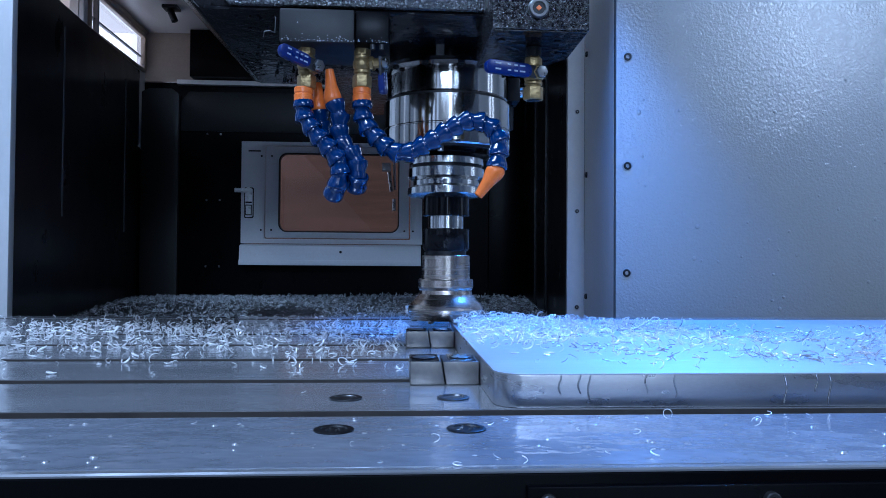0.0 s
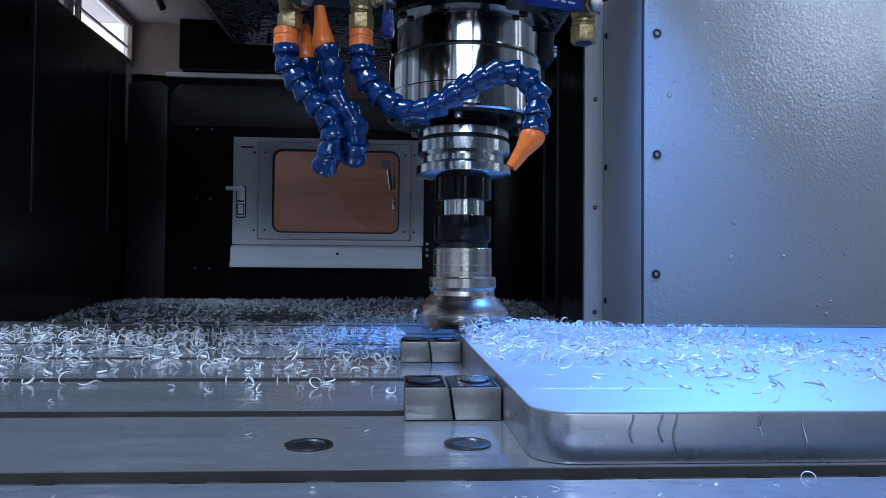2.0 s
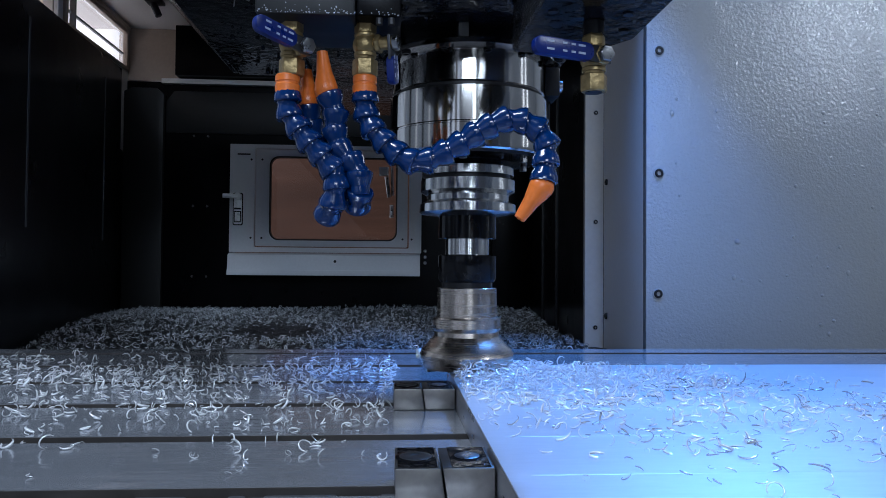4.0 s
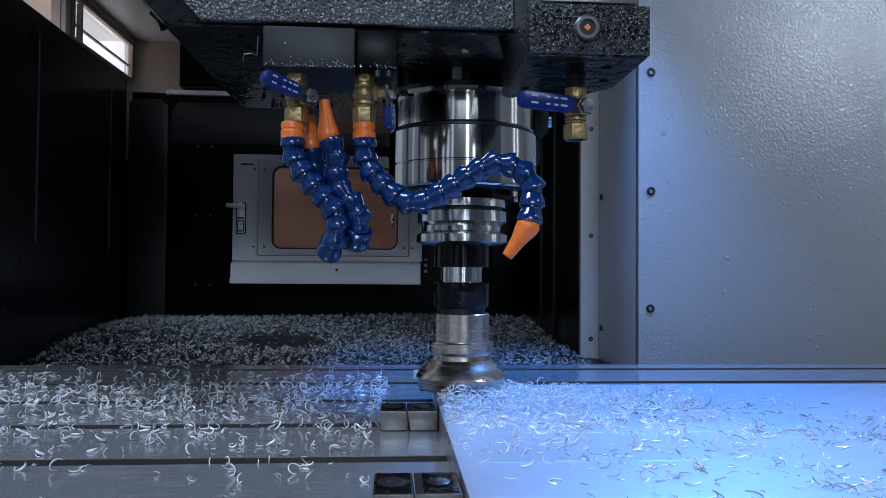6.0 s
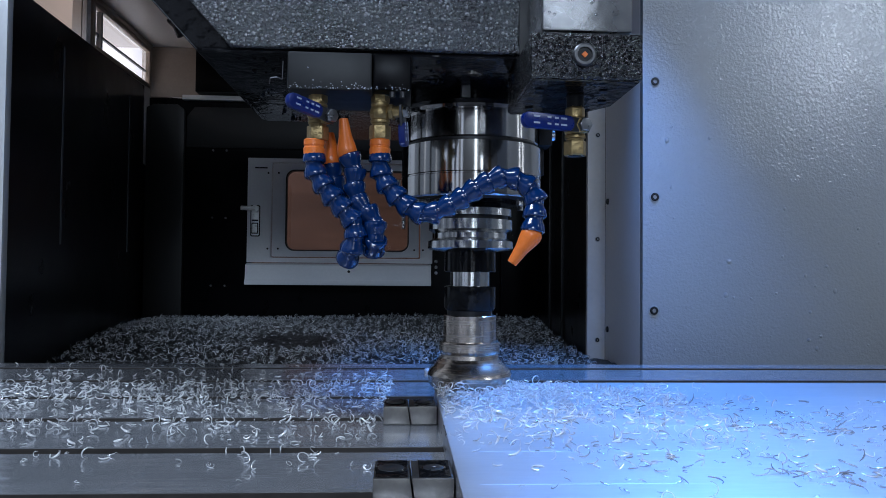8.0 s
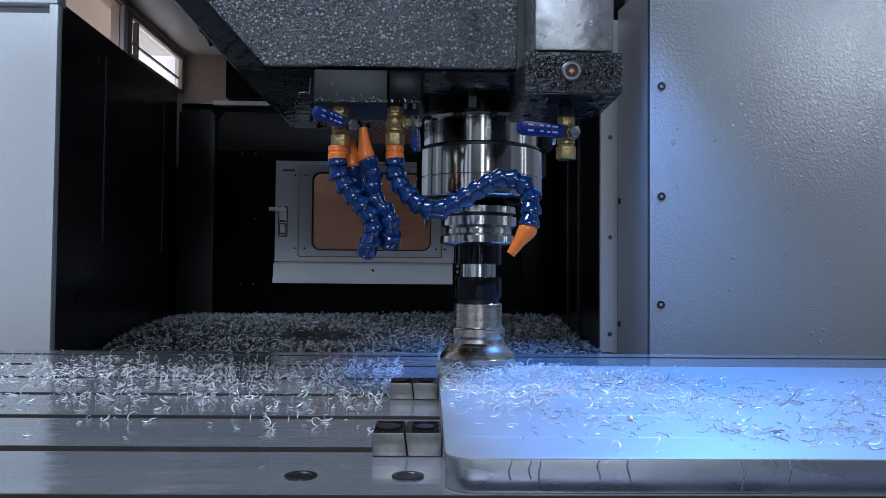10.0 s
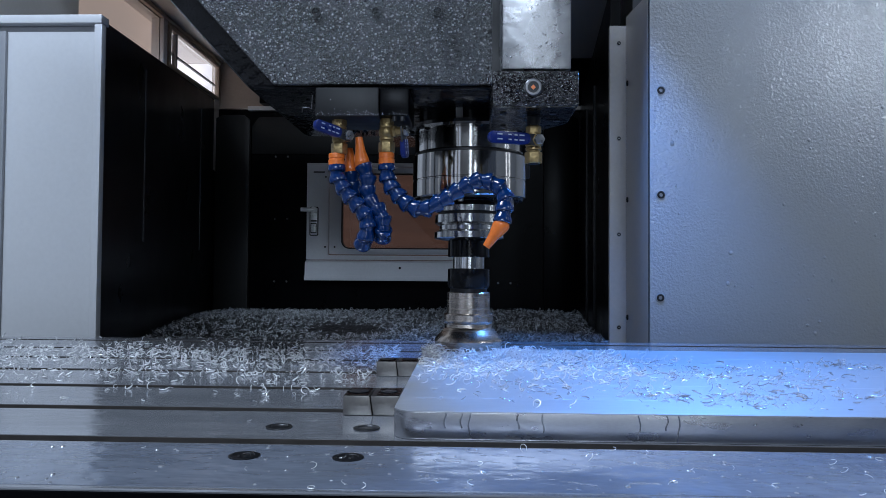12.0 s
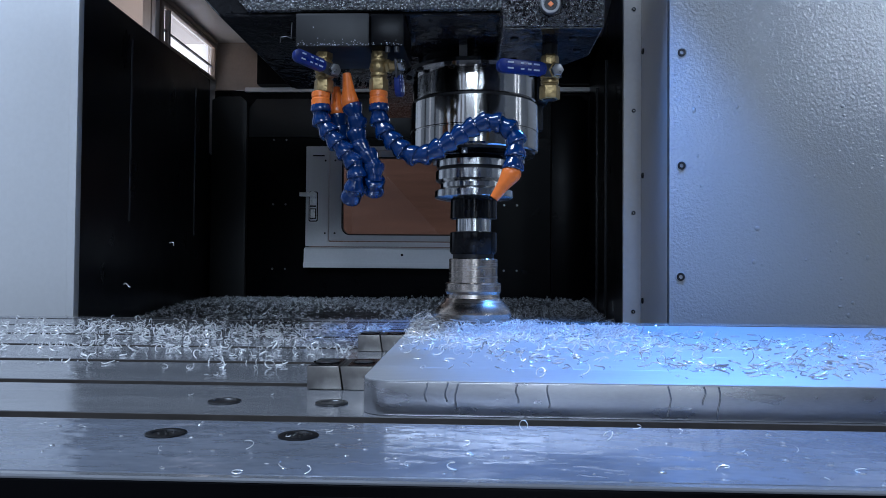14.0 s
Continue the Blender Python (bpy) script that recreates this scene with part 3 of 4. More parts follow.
def curls(name, xyz, size, material, parent_label, flat=0.5, stretch=1.0, thin=1.0, bend=(110, 340)):
    """Curled chips at the given places: one ribbon each, resting on its place."""
    n, k = len(xyz), 10
    r = nrng.uniform(size[0], size[1], n)
    turn = radians(1) * nrng.uniform(bend[0], bend[1], n)
    thick = np.clip(r * nrng.uniform(0.12, 0.26, n), 0.00022, 0.0009) * thin
    pitch = r * nrng.uniform(-1.6, 1.6, n) * stretch
    u = np.linspace(0, 1, k)
    a = u[None, :] * turn[:, None]
    rr = r[:, None] * (1 - 0.45 * u[None, :] * nrng.uniform(0, 1, (n, 1)))
    c = np.stack([rr * np.cos(a), rr * np.sin(a), pitch[:, None] * a / 6.28], -1)
    off = thick[:, None] * (0.55 + 0.45 * np.sin((0.06 + 0.88 * u) * np.pi)[None, :])
    out = np.stack([np.cos(a), np.sin(a), 0 * a], -1)
    rings = []
    for b in (0.0, 2.094, 4.189):
        e = out * (0.7 * np.cos(b) * off)[..., None]
        e[..., 2] += 1.5 * np.sin(b) * off
        rings.append(c + e)
    v = np.stack(rings, 2).reshape(n, 3 * k, 3)
    q = nrng.normal(size=(n, 4))
    q[:, 0] += 0.2
    lie = nrng.uniform(0, 1, n) < flat
    yaw = nrng.uniform(0, 6.283, n)
    tilt = nrng.normal(0, 0.35, n)
    q[lie] = np.stack([np.cos(yaw / 2), tilt * 0.5, tilt * 0.3, np.sin(yaw / 2)], -1)[lie]
    q /= np.linalg.norm(q, axis=1, keepdims=True)
    w, x, y, z = q.T
    rot = np.stack([1 - 2 * (y * y + z * z), 2 * (x * y - z * w), 2 * (x * z + y * w), 2 * (x * y + z * w), 1 - 2 * (x * x + z * z), 2 * (y * z - x * w),
                    2 * (x * z - y * w), 2 * (y * z + x * w), 1 - 2 * (x * x + y * y)], -1).reshape(n, 3, 3)
    v = np.einsum("nij,nkj->nki", rot, v)
    v[..., 2] -= v[..., 2].min(1, keepdims=True)
    v += np.asarray(xyz)[:, None, :]
    base = np.arange(n)[:, None, None] * 3 * k
    st = np.arange(k - 1)[None, :, None] * 3
    f = np.concatenate([base + st + np.array(w)[None, None, :] for w in ((0, 1, 4, 3), (1, 2, 5, 4), (2, 0, 3, 5))], 1).reshape(-1, 4)
    me = bpy.data.meshes.new(name)
    me.from_pydata(v.reshape(-1, 3).tolist(), [], f.tolist())
    me.materials.append(material)
    me.shade_smooth()
    ob = new(name, me)
    return tagged(ob, parent_label, "swarf", "", "stuff")


def bed_height(x, y):
    h = -0.042 + 0.012 * np.sin(5.1 * x + 1.3) * np.sin(4.3 * y) + 0.010 * 0.4 * np.clip((y - 0.9) / 0.6, 0, 1)
    h = h - 0.16 * np.clip((-0.555 - 0.16 * (y - 0.4) - x) / 0.33, 0, 1) ** 1.3
    return h - 0.012 * np.exp(-(((x + 0.265) / 0.10) ** 2 + ((y - 0.92) / 0.13) ** 2))


def swarf_bed():
    nx, ny = 70, 70
    xs, ys = np.linspace(-0.85, 0.36, nx), np.linspace(0.27, BACK - 0.012, ny)
    gx, gy = np.meshgrid(xs, ys)
    gz = bed_height(gx, gy) + nrng.normal(0, 0.0016, gx.shape) - 0.003
    me = bpy.data.meshes.new("swarf_bed")
    idx = np.arange(nx * ny).reshape(ny, nx)
    f = np.stack([idx[:-1, :-1], idx[:-1, 1:], idx[1:, 1:], idx[1:, :-1]], -1).reshape(-1, 4)
    me.from_pydata(np.stack([gx, gy, gz], -1).reshape(-1, 3).tolist(), [], f.tolist())
    me.materials.append(SLUDGE)
    me.shade_smooth()
    tagged(new("swarf_bed", me), "dark wet bed of swarf behind the table", "swarf", "", "stuff")
    n = 14000
    x, y = nrng.uniform(-0.80, 0.34, n), 0.27 + (BACK - 0.30) * nrng.uniform(0, 1, n)
    keep = ~((((x + 0.265) / 0.085) ** 2 + ((y - 0.92) / 0.12) ** 2 < 1) & (nrng.uniform(0, 1, n) < 0.95))
    keep &= x < 0.262 + 0.095 * (y - 0.67) / 0.92 - 0.01
    x, y = x[keep], y[keep]
    curls("swarf_heap", np.stack([x, y, bed_height(x, y) - 0.002 + nrng.uniform(0, 0.007, len(x))], -1), (0.0017, 0.0044), CHIP_OLD, "heaped curled aluminium swarf behind the table", 0.25, 1.0, 0.9)


swarf_bed()

# ---- the machine table ----
TABLE_FRONT, TABLE_BACK, SLOT0, PITCH, SLOT = -0.376, 0.252, -0.291, 0.0845, 0.013
table = thing("machine_table", (0, 0, -0.10), "long ground steel machine table with T-slots, wet with coolant", "table")


def machine_table():
    x0, x1 = -1.25, 1.30
    lo = -0.055
    outline = [(TABLE_FRONT + 0.0115, lo), (TABLE_FRONT + 0.0115, -0.0012), (TABLE_FRONT, -0.0012), (TABLE_FRONT, -0.0006), (TABLE_FRONT + 0.0006, 0)]
    for k in range(7):
        a = SLOT0 + PITCH * k - SLOT / 2
        b = a + SLOT
        outline += [(a, 0), (a, -0.014), (a - 0.006, -0.014), (a - 0.006, -0.024), (b + 0.006, -0.024), (b + 0.006, -0.014), (b, -0.014), (b, 0)]
    outline += [(TABLE_BACK - 0.001, 0), (TABLE_BACK, -0.001), (TABLE_BACK, lo)]
    part("slotted_top", prism(outline, "x", x0, x1), TABLE_STEEL, table, "", 0, 20)
    # dark strips and floors put the slots' shade into the colour
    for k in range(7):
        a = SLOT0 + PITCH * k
        part("slot_shade_strip", box(x0, x1, a + SLOT / 2 - 0.0007, a + SLOT / 2 + 0.0002, -0.0138, -0.0003), SLOT_SHADE, table)
        part("slot_floor", box(x0, x1, a - SLOT / 2 - 0.005, a + SLOT / 2 + 0.005, -0.0238, -0.020), SLOT_SHADE, table)
    part("base", box(x0, x1, TABLE_FRONT + 0.012, TABLE_BACK - 0.02, -0.56, lo), BOLT_BLACK, table)
    # film of coolant left standing on the front strip
    part("coolant_film", box(x0 + 0.01, x1 - 0.01, TABLE_FRONT + 0.004, SLOT0 - SLOT / 2 - 0.002, 0.00002, 0.00022), FILM, table, "rippled film of coolant")
    r = random.Random(21)
    for k in (0, 1):
        x = -0.5
        while x < 0.9:
            n = r.uniform(0.006, 0.032)
            y = SLOT0 + PITCH * k + SLOT / 2
            part("coolant_bead", box(x, x + n, y - 0.0042, y - 0.0008, -0.0056, -0.0028), SLOT_STEEL, table, "", 0.0012)
            x += n + r.uniform(0.003, 0.020)
    g = np.random.default_rng(31)
    n = 240
    xy = np.stack([np.concatenate([g.uniform(0.0, 0.75, 190), g.uniform(-0.5, 0.0, 50)]), g.uniform(TABLE_FRONT + 0.004, SLOT0 - SLOT / 2 - 0.003, n), np.full(n, 0.0002)], -1)
    domes("spray", xy, g.uniform(0.0004, 0.0014, n), (0, 0, 1), 0.5, STEEL_DROP, table, "coolant spray on the front strip", 8, "stuff")
    # black cover along the front
    part("front_cover", box(x0, x1, TABLE_FRONT - 0.0006, TABLE_FRONT + 0.011, -0.30, -0.0014), BLACK_SHEET, table, "black front cover", 0.0003)
    plate = part("front_plate", box(0.0, x1, TABLE_FRONT - 0.0036, TABLE_FRONT - 0.0006, -0.20, -0.0045), BLACK_SHEET, table, "black screwed front plate", 0.0006)
    for k in range(10):
        m = Matrix.Translation((0.0064 + 0.0704 * k, TABLE_FRONT - 0.0036, -0.0091)) @ frame_of((0, -1, 0))
        part("socket_screw", lathe([(0.0026, 0), (0.0026, 0.0018), (0.0022, 0.0022), (0.0014, 0.0022), (0.0012, 0.0004)], m, 16), DULL_STEEL, plate)
    # bolt caps let into the top
    for x, y, dark in ((-0.0641, -0.3226, 1), (-0.0135, -0.3226, 1), (-0.0641, -0.2581, 0), (-0.0135, -0.2581, 0)):
        m = Matrix.Translation((x, y, 0))
        cap = part("bolt_cap", lathe([(0.0076, 0.0002), (0.0076, 0.0007), (0.0070, 0.0009), (0.0052, 0.0009), (0.0048, 0.0004)], m, 32), BOLT_BLACK if dark else DULL_STEEL, table, "round sunk bolt cap")
        if dark:
            for k in range(4):
                q = m @ Matrix.Translation((0.0026 * math.cos(k * 1.571 + 0.5), 0.0026 * math.sin(k * 1.571 + 0.5), 0.0004))
                part("pin_hole", lathe([(0.0006, 0), (0.0006, 0.0006)], q, 8), SILVER, cap)


machine_table()

# workpiece: long aluminium plate
PLATE_TOP = 0.0153
workpiece = thing("aluminium_plate", (0.5, -0.13, 0), "bright milled aluminium plate clamped on the table", "workpiece")


def aluminium_plate():
    x0, x1, y0, y1, r = 0.0035, 1.10, -0.2830, 0.0245, 0.0125
    outline = []
    for cx, cy, a0 in ((x1 - r, y1 - r, 0), (x0 + r, y1 - r, 90), (x0 + r, y0 + r, 180), (x1 - r, y0 + r, 270)):
        for k in range(9):
            a = radians(a0 + 90 * k / 8)
            outline.append((cx + r * math.cos(a), cy + r * math.sin(a)))
    part("body", prism(outline, "z", 0.0002, PLATE_TOP - 0.0006), ALU_SIDE, workpiece, "sawn aluminium body with bright edges", 0.0003)
    top = [((p[0] - 0.5) * 0.9995 + 0.5, (p[1] + 0.13) * 0.998 - 0.13) for p in outline]
    part("milled_face", prism(top, "z", PLATE_TOP - 0.0006, PLATE_TOP), ALU_TOP, workpiece, "freshly milled bright face", 0.0002)
    r = random.Random(8)
    for k in range(9):
        x, h = (r.uniform(0.03, 0.15) if k % 2 else r.uniform(0.02, 0.62)), r.uniform(0.006, 0.0142)
        line = [Vector((x + 0.0007 * math.sin(1.1 * k + 40 * x), y0 - 0.0001, PLATE_TOP - 0.0008 - h * k / 5)) for k in range(6)]
        bm = bmesh.new()
        for a, b in zip(line, line[1:]):
            rod(a, b, 0.00038, 8, bm)
        part("drip", bm, WET_FILM, workpiece, "running drip of coolant")
    # ridges left between the passes of the cutter
    for y, xa in ((-0.0740, 0.05), (-0.1310, 0.03), (-0.1880, 0.012), (-0.2420, 0.012), (-0.0385, 0.20)):
        ridge = prism([(y - 0.0006, PLATE_TOP), (y - 0.0001, PLATE_TOP + 0.00016), (y + 0.0001, PLATE_TOP + 0.00016), (y + 0.0006, PLATE_TOP)], "x", xa, x1 - 0.012)
        part("pass_ridge", ridge, ALU_TOP, workpiece)


aluminium_plate()


def clamp_pair(y0, y1, h):
    """Two wedge halves that press the plate's end."""
    made = []
    c = thing("edge_clamp", (-0.016, (y0 + y1) / 2, 0), "small worn steel wedge clamp against the plate's end", "clamp", "edge clamps")
    xa, xm, xb = -0.0333, -0.0165, 0.0028
    a = part("outer_jaw", prism([(xa, 0.0003), (xm + 0.0014, 0.0003), (xm - 0.0004, h), (xa, h)], "y", y0, y1), BLOCK_STEEL, c, "", 0.0005)
    b = part("inner_jaw", prism([(xm + 0.0021, 0.0003), (xb, 0.0003), (xb, h), (xm + 0.0003, h)], "y", y0, y1), BLOCK_STEEL, c, "", 0.0005)
    ym = (y0 + y1) / 2
    for ob, x, r in ((a, -0.0255, 0.0062), (b, -0.0060, 0.0048)):
        m = Matrix.Translation((x, ym, h + 0.0003))
        part("wet_top", box(x - 0.0068, x + 0.0075, y0 + 0.001, y1 - 0.001, h + 0.0001, h + 0.0003), WET_BLACK, ob, "black oily top")
        # flat silver disc stands in for the pale shine of an oil puddle
        part("socket_screw", lathe([(r, 0.0001), (r, 0.0004), (r * 0.9, 0.0006), (r * 0.3, 0.0006), (r * 0.25, 0.0004)], m, 20), SILVER, ob)
        part("oil_film", lathe([(r * 1.25, 0.0001), (r * 1.2, 0.00025)], m @ Matrix.Diagonal((1.0, 1.15, 1, 1)), 20), WET_BLACK, ob)
    return c


clamps = [clamp_pair(-0.2225, -0.1925, 0.0124), clamp_pair(-0.0570, -0.0300, 0.0124)]


def loose_swarf():
    out = []
    # on the table, left of the plate
    n = 3600
    x = -0.03 - 0.95 * nrng.uniform(0, 1, n) ** 1.15
    y = nrng.normal(0.03, 0.075, n)
    y = np.where(nrng.uniform(0, 1, n) < 0.12, nrng.uniform(-0.19, 0.24, n), y)
    keep = (y > -0.20) & (y < 0.245) & ~((x > -0.036) & (y < -0.02))
    x, y = x[keep], y[keep]
    slot = np.abs((y - SLOT0 + PITCH / 2) % PITCH - PITCH / 2) < SLOT / 2
    z = np.where(slot, -0.003, 0.0) + np.abs(nrng.normal(0, 0.0030, len(x))) * np.exp(-((y - 0.03) / 0.08) ** 2)
    out.append(curls("table_swarf", np.stack([x, y, z], -1), (0.0010, 0.0036), CHIP, "curled bright aluminium swarf scattered on the table", 0.40, 1.0, 0.74))
    # few on the front strips
    x = np.concatenate([nrng.uniform(-0.45, 0.0, 22), nrng.uniform(-0.05, 0.6, 70)])
    y = np.concatenate([nrng.uniform(-0.36, -0.17, 22), nrng.uniform(-0.372, -0.30, 70)])
    out.append(curls("front_swarf", np.stack([x, y, np.full(len(x), 0.0002)], -1), (0.0006, 0.0023), CHIP, "single curls of swarf on the front of the table", 0.75, 1.0, 0.5))
    # on the plate: a thick heap round the cutter
    n = 1700
    x = 0.006 + np.concatenate([0.17 * nrng.uniform(0, 1, n // 2), np.abs(nrng.normal(0, 0.10, n - n // 2))])
    y = 0.012 - np.abs(nrng.normal(0, 0.085, n)) - 0.25 * x * nrng.uniform(0, 1, n)
    keep = (y < 0.02) & (y > -0.27) & (x < 0.30)
    x, y = x[keep], y[keep]
    z = PLATE_TOP + 0.0002 + np.abs(nrng.normal(0, 0.0022, len(x))) * np.exp(-(x / 0.09) ** 2) * (y > -0.06)
    out.append(curls("plate_swarf", np.stack([x, y, z], -1), (0.0010, 0.0034), CHIP, "curled bright swarf heaped on the plate by the cutter", 0.5, 1.0, 0.66))
    n = 260
    x, y = 0.004 + 0.10 * nrng.uniform(0, 1, n) ** 1.3, nrng.normal(-0.020, 0.018, n)
    keep = y < 0.018
    x, y = x[keep], y[keep]
    z = PLATE_TOP + 0.0002 + np.abs(nrng.normal(0, 0.0030, len(x))) * np.exp(-(x / 0.07) ** 2)
    out.append(curls("cutter_swarf", np.stack([x, y, z], -1), (0.0012, 0.0038), CHIP, "loose heap of bright curls beside the cutter", 0.35, 1.0, 0.75))
    # and single grey curls in loose clusters over the rest of it
    cx, cy = nrng.uniform(0.03, 0.50, 60), nrng.uniform(-0.26, -0.05, 60)
    cy = cy - 0.04 * np.clip(cx - 0.1, 0, 0.4)
    pick = nrng.integers(0, 60, 1150)
    x, y = cx[pick] + nrng.normal(0, 0.019, 1150), cy[pick] + nrng.normal(0, 0.010, 1150)
    keep = (y < 0.0) & (y > -0.277) & (x > 0.008)
    x, y = x[keep], y[keep]
    out.append(curls("plate_curls", np.stack([x, y, np.full(len(x), PLATE_TOP + 0.0002)], -1), (0.0014, 0.0046), CHIP_FLAT, "single grey curls of swarf lying on the milled plate", 0.85, 0.6, 0.38, (60, 230)))
    return out


swarf = loose_swarf()


# ---- spindle head ----
def spindle_head():
    h = thing("headstock", (0, 0.2, 0.50), "black spindle head of hammered paint, wet with coolant", "machine head")
    yf, yb, zb = -0.122, 0.085, 0.2328
    front = [(-0.174, zb), (0.0735, zb), (0.0735, 0.72), (-0.60, 0.72), (-0.60, 0.70)]
    part("body", prism(front, "y", yf + 0.006, yb), WET_BLACK, h, "wet black body of the head", 0.003)
    face = [(-0.153, zb + 0.001), (0.0725, zb + 0.001), (0.0725, 0.72), (-0.579, 0.72), (-0.579, 0.70)]
    part("casting", prism(face, "y", yf, yf + 0.0055), HEAD_BLACK, h, "hammered black front casting", 0.002)
    part("ram", box(-0.14, 0.0735, yb, 0.55, 0.30, 0.72), WET_BLACK, h, "", 0.004)
    part("underside_plate", box(-0.170, 0.070, yf + 0.004, yb - 0.004, zb - 0.0015, zb + 0.001), WET_BLACK, h, "wet black underside", 0.0015)
    b = part("sensor_cover", box(-0.119, -0.070, -0.1255, -0.07, 0.2085, 0.2309), COVER_GREY, h, "flat dark grey cover", 0.0015)
    part("manifold", box(-0.0695, -0.047, -0.1235, -0.07, 0.2095, 0.2309), BLACK_SHEET, h, "", 0.0012)
    for x in (-0.058, -0.052):
        part("bolt", rod((x, -0.122, 0.209), (x, -0.122, 0.2055), 0.0018, 10), BOLT_BLACK, h)
    bm = bmesh.new()
    wire = [Vector(p) for p in ((-0.1216, -0.124, 0.2250), (-0.1216, -0.126, 0.2140), (-0.1245, -0.126, 0.2152), (-0.1285, -0.126, 0.2146), (-0.1290, -0.126, 0.2110))]
    for a, b in zip(wire, wire[1:]):
        rod(a, b, 0.0003, 6, bm)
    part("wire", bm, DULL_STEEL, h, "thin bent steel wire")
    # raised grain of the hammered paint, and drops on the block
    g = np.random.default_rng(12)
    n = 9000
    xz = np.stack([g.uniform(-0.42, 0.072, n), np.full(n, yf), g.uniform(zb + 0.002, 0.42, n)], -1)
    xz = xz[xz[:, 0] > -0.151 - 0.9 * (xz[:, 2] - zb)]
    domes("paint_grain", xz, g.uniform(0.0005, 0.0011, len(xz)), (0, -1, 0), 0.55, GRAIN, h, "grainy hammered paint surface", 6, "stuff")
    n = 260
    xz = np.stack([g.uniform(0.017, 0.0745, n), np.full(n, -0.171), g.uniform(0.207, 0.230, n)], -1)
    xz = xz[(xz[:, 0] - 0.0437) ** 2 + (xz[:, 2] - 0.2187) ** 2 > 0.0075 ** 2]
    domes("spray", xz, g.uniform(0.0003, 0.0008, len(xz)), (0, -1, 0), 0.5, HOLDER_BLACK, h, "fine coolant spray on the block", 7, "stuff")
    n = 160
    xz = np.stack([g.uniform(0.024, 0.069, n), np.full(n, -0.168), g.uniform(0.235, 0.40, n)], -1)
    domes("spray", xz, g.uniform(0.0003, 0.0009, n), (0, -1, 0), 0.3, WET_FILM, h, "fine coolant spray on the steel cover", 8, "stuff")
    # hydraulic and bolt details of the front
    for x in (-0.073, -0.0255, -0.120):
        m = Matrix.Translation((x, yf, 0.2902)) @ frame_of((0, -1, 0))
        part("blind_bolt", lathe([(0.0042, -0.001), (0.0042, 0.002), (0.0028, 0.0026), (0.0022, 0.001)], m, 16), HEAD_BLACK, h)
    bm = bmesh.new()
    r = random.Random(4)
    for _ in range(26):
        x, z = -0.0145 + r.uniform(-0.003, 0.005), 0.262 + r.uniform(-0.014, 0.012)
        m = Matrix.Translation((x, yf - 0.0003, z)) @ frame_of((0, -1, 0))
        q = r.uniform(0.0006, 0.0016)
        lathe([(q, 0), (q * 0.6, q * 0.4)], m, 8, bm)
    part("paint_scar", bm, BOLT_BLACK, h, "chipped black mark in the paint")
    # drops under the casting
    bm = bmesh.new()
    for _ in range(150):
        x, y = r.uniform(-0.155, -0.02), r.uniform(yf + 0.01, yb - 0.01)
        q = r.uniform(0.0007, 0.0018)
        m = Matrix.Translation((x, y, zb - 0.0015)) @ frame_of((0, 0, -1)) @ Matrix.Diagonal((1, r.uniform(0.8, 2.2), 1, 1))
        lathe([(q, 0), (q * 0.8, q * 0.5), (q * 0.3, q * 0.8)], m, 8, bm)
    tagged(part("hanging_spray", bm, HOLDER_BLACK, h, "hanging coolant drops"), kind="stuff")
    n = 90
    edge = np.stack([g.uniform(-0.118, -0.048, n), np.full(n, -0.1258), 0.2092 + g.exponential(0.0012, n)], -1)
    domes("spray", edge, g.uniform(0.0002, 0.00045, n), (0, -1, 0), 0.5, STEEL_DROP, h, "drops along the lower edge of the covers", 7, "stuff")
    # coolant block beside the spindle, with its sheet cover
    blk = part("coolant_block", prism([(0.0157, -0.171), (0.0754, -0.171), (0.0760, -0.112), (0.058, -0.083), (0.0157, -0.083)], "z", 0.2060, 0.2308), WET_HAMMERED, h, "wet hammered black coolant block", 0.0012)
    part("underside", prism([(0.0172, -0.1695), (0.0740, -0.1695), (0.0745, -0.113), (0.0573, -0.0845), (0.0172, -0.0845)], "z", 0.2053, 0.2059), WET_BLACK, blk)
    for x, y in ((0.024, -0.150), (0.060, -0.150), (0.066, -0.125), (0.026, -0.105)):
        part("hole", lathe([(0.0026, 0.0), (0.0026, 0.001)], Matrix.Translation((x, y, 0.2046)), 12), BOLT_BLACK, blk)
    m = Matrix.Translation((0.0437, -0.171, 0.2187)) @ frame_of((0, -1, 0))
    plug = part("sight_plug", lathe([(0.0062, -0.001), (0.0062, 0.0016), (0.0054, 0.0022), (0.0040, 0.0022), (0.0038, 0.0008)], m, 28), DULL_STEEL, blk, "round steel plug with an amber core")
    part("plug_core", lathe([(0.0018, 0.0005), (0.0017, 0.0020)], m, 4), ORANGE, plug)
    part("plug_cup", lathe([(0.0039, 0.0004), (0.0038, 0.0012)], m, 24), BOLT_BLACK, plug)
    part("cover", box(0.0222, 0.0706, -0.168, -0.1255, 0.2325, 0.50), WET_FILM, h, "wet bright sheet steel cover", 0.0015)
    # near-black colour puts the shade behind the cover into the sheet
    part("cover_back", box(0.0165, 0.0735, -0.1255, -0.1222, 0.2330, 0.50), COVER_GREY, h)
    # housing over the spindle
    part("spindle_housing", lathe([(0.047, 0.2215), (0.047, 0.2318)], Matrix(), 48), HOLDER_BLACK, h)
    # steel bar added in place of a lit vertical line on the housing
    part("lit_line_bar", box(-0.012, -0.006, -0.056, -0.046, 0.2228, 0.2310), DULL_STEEL, h)
    return h


spindle_head()


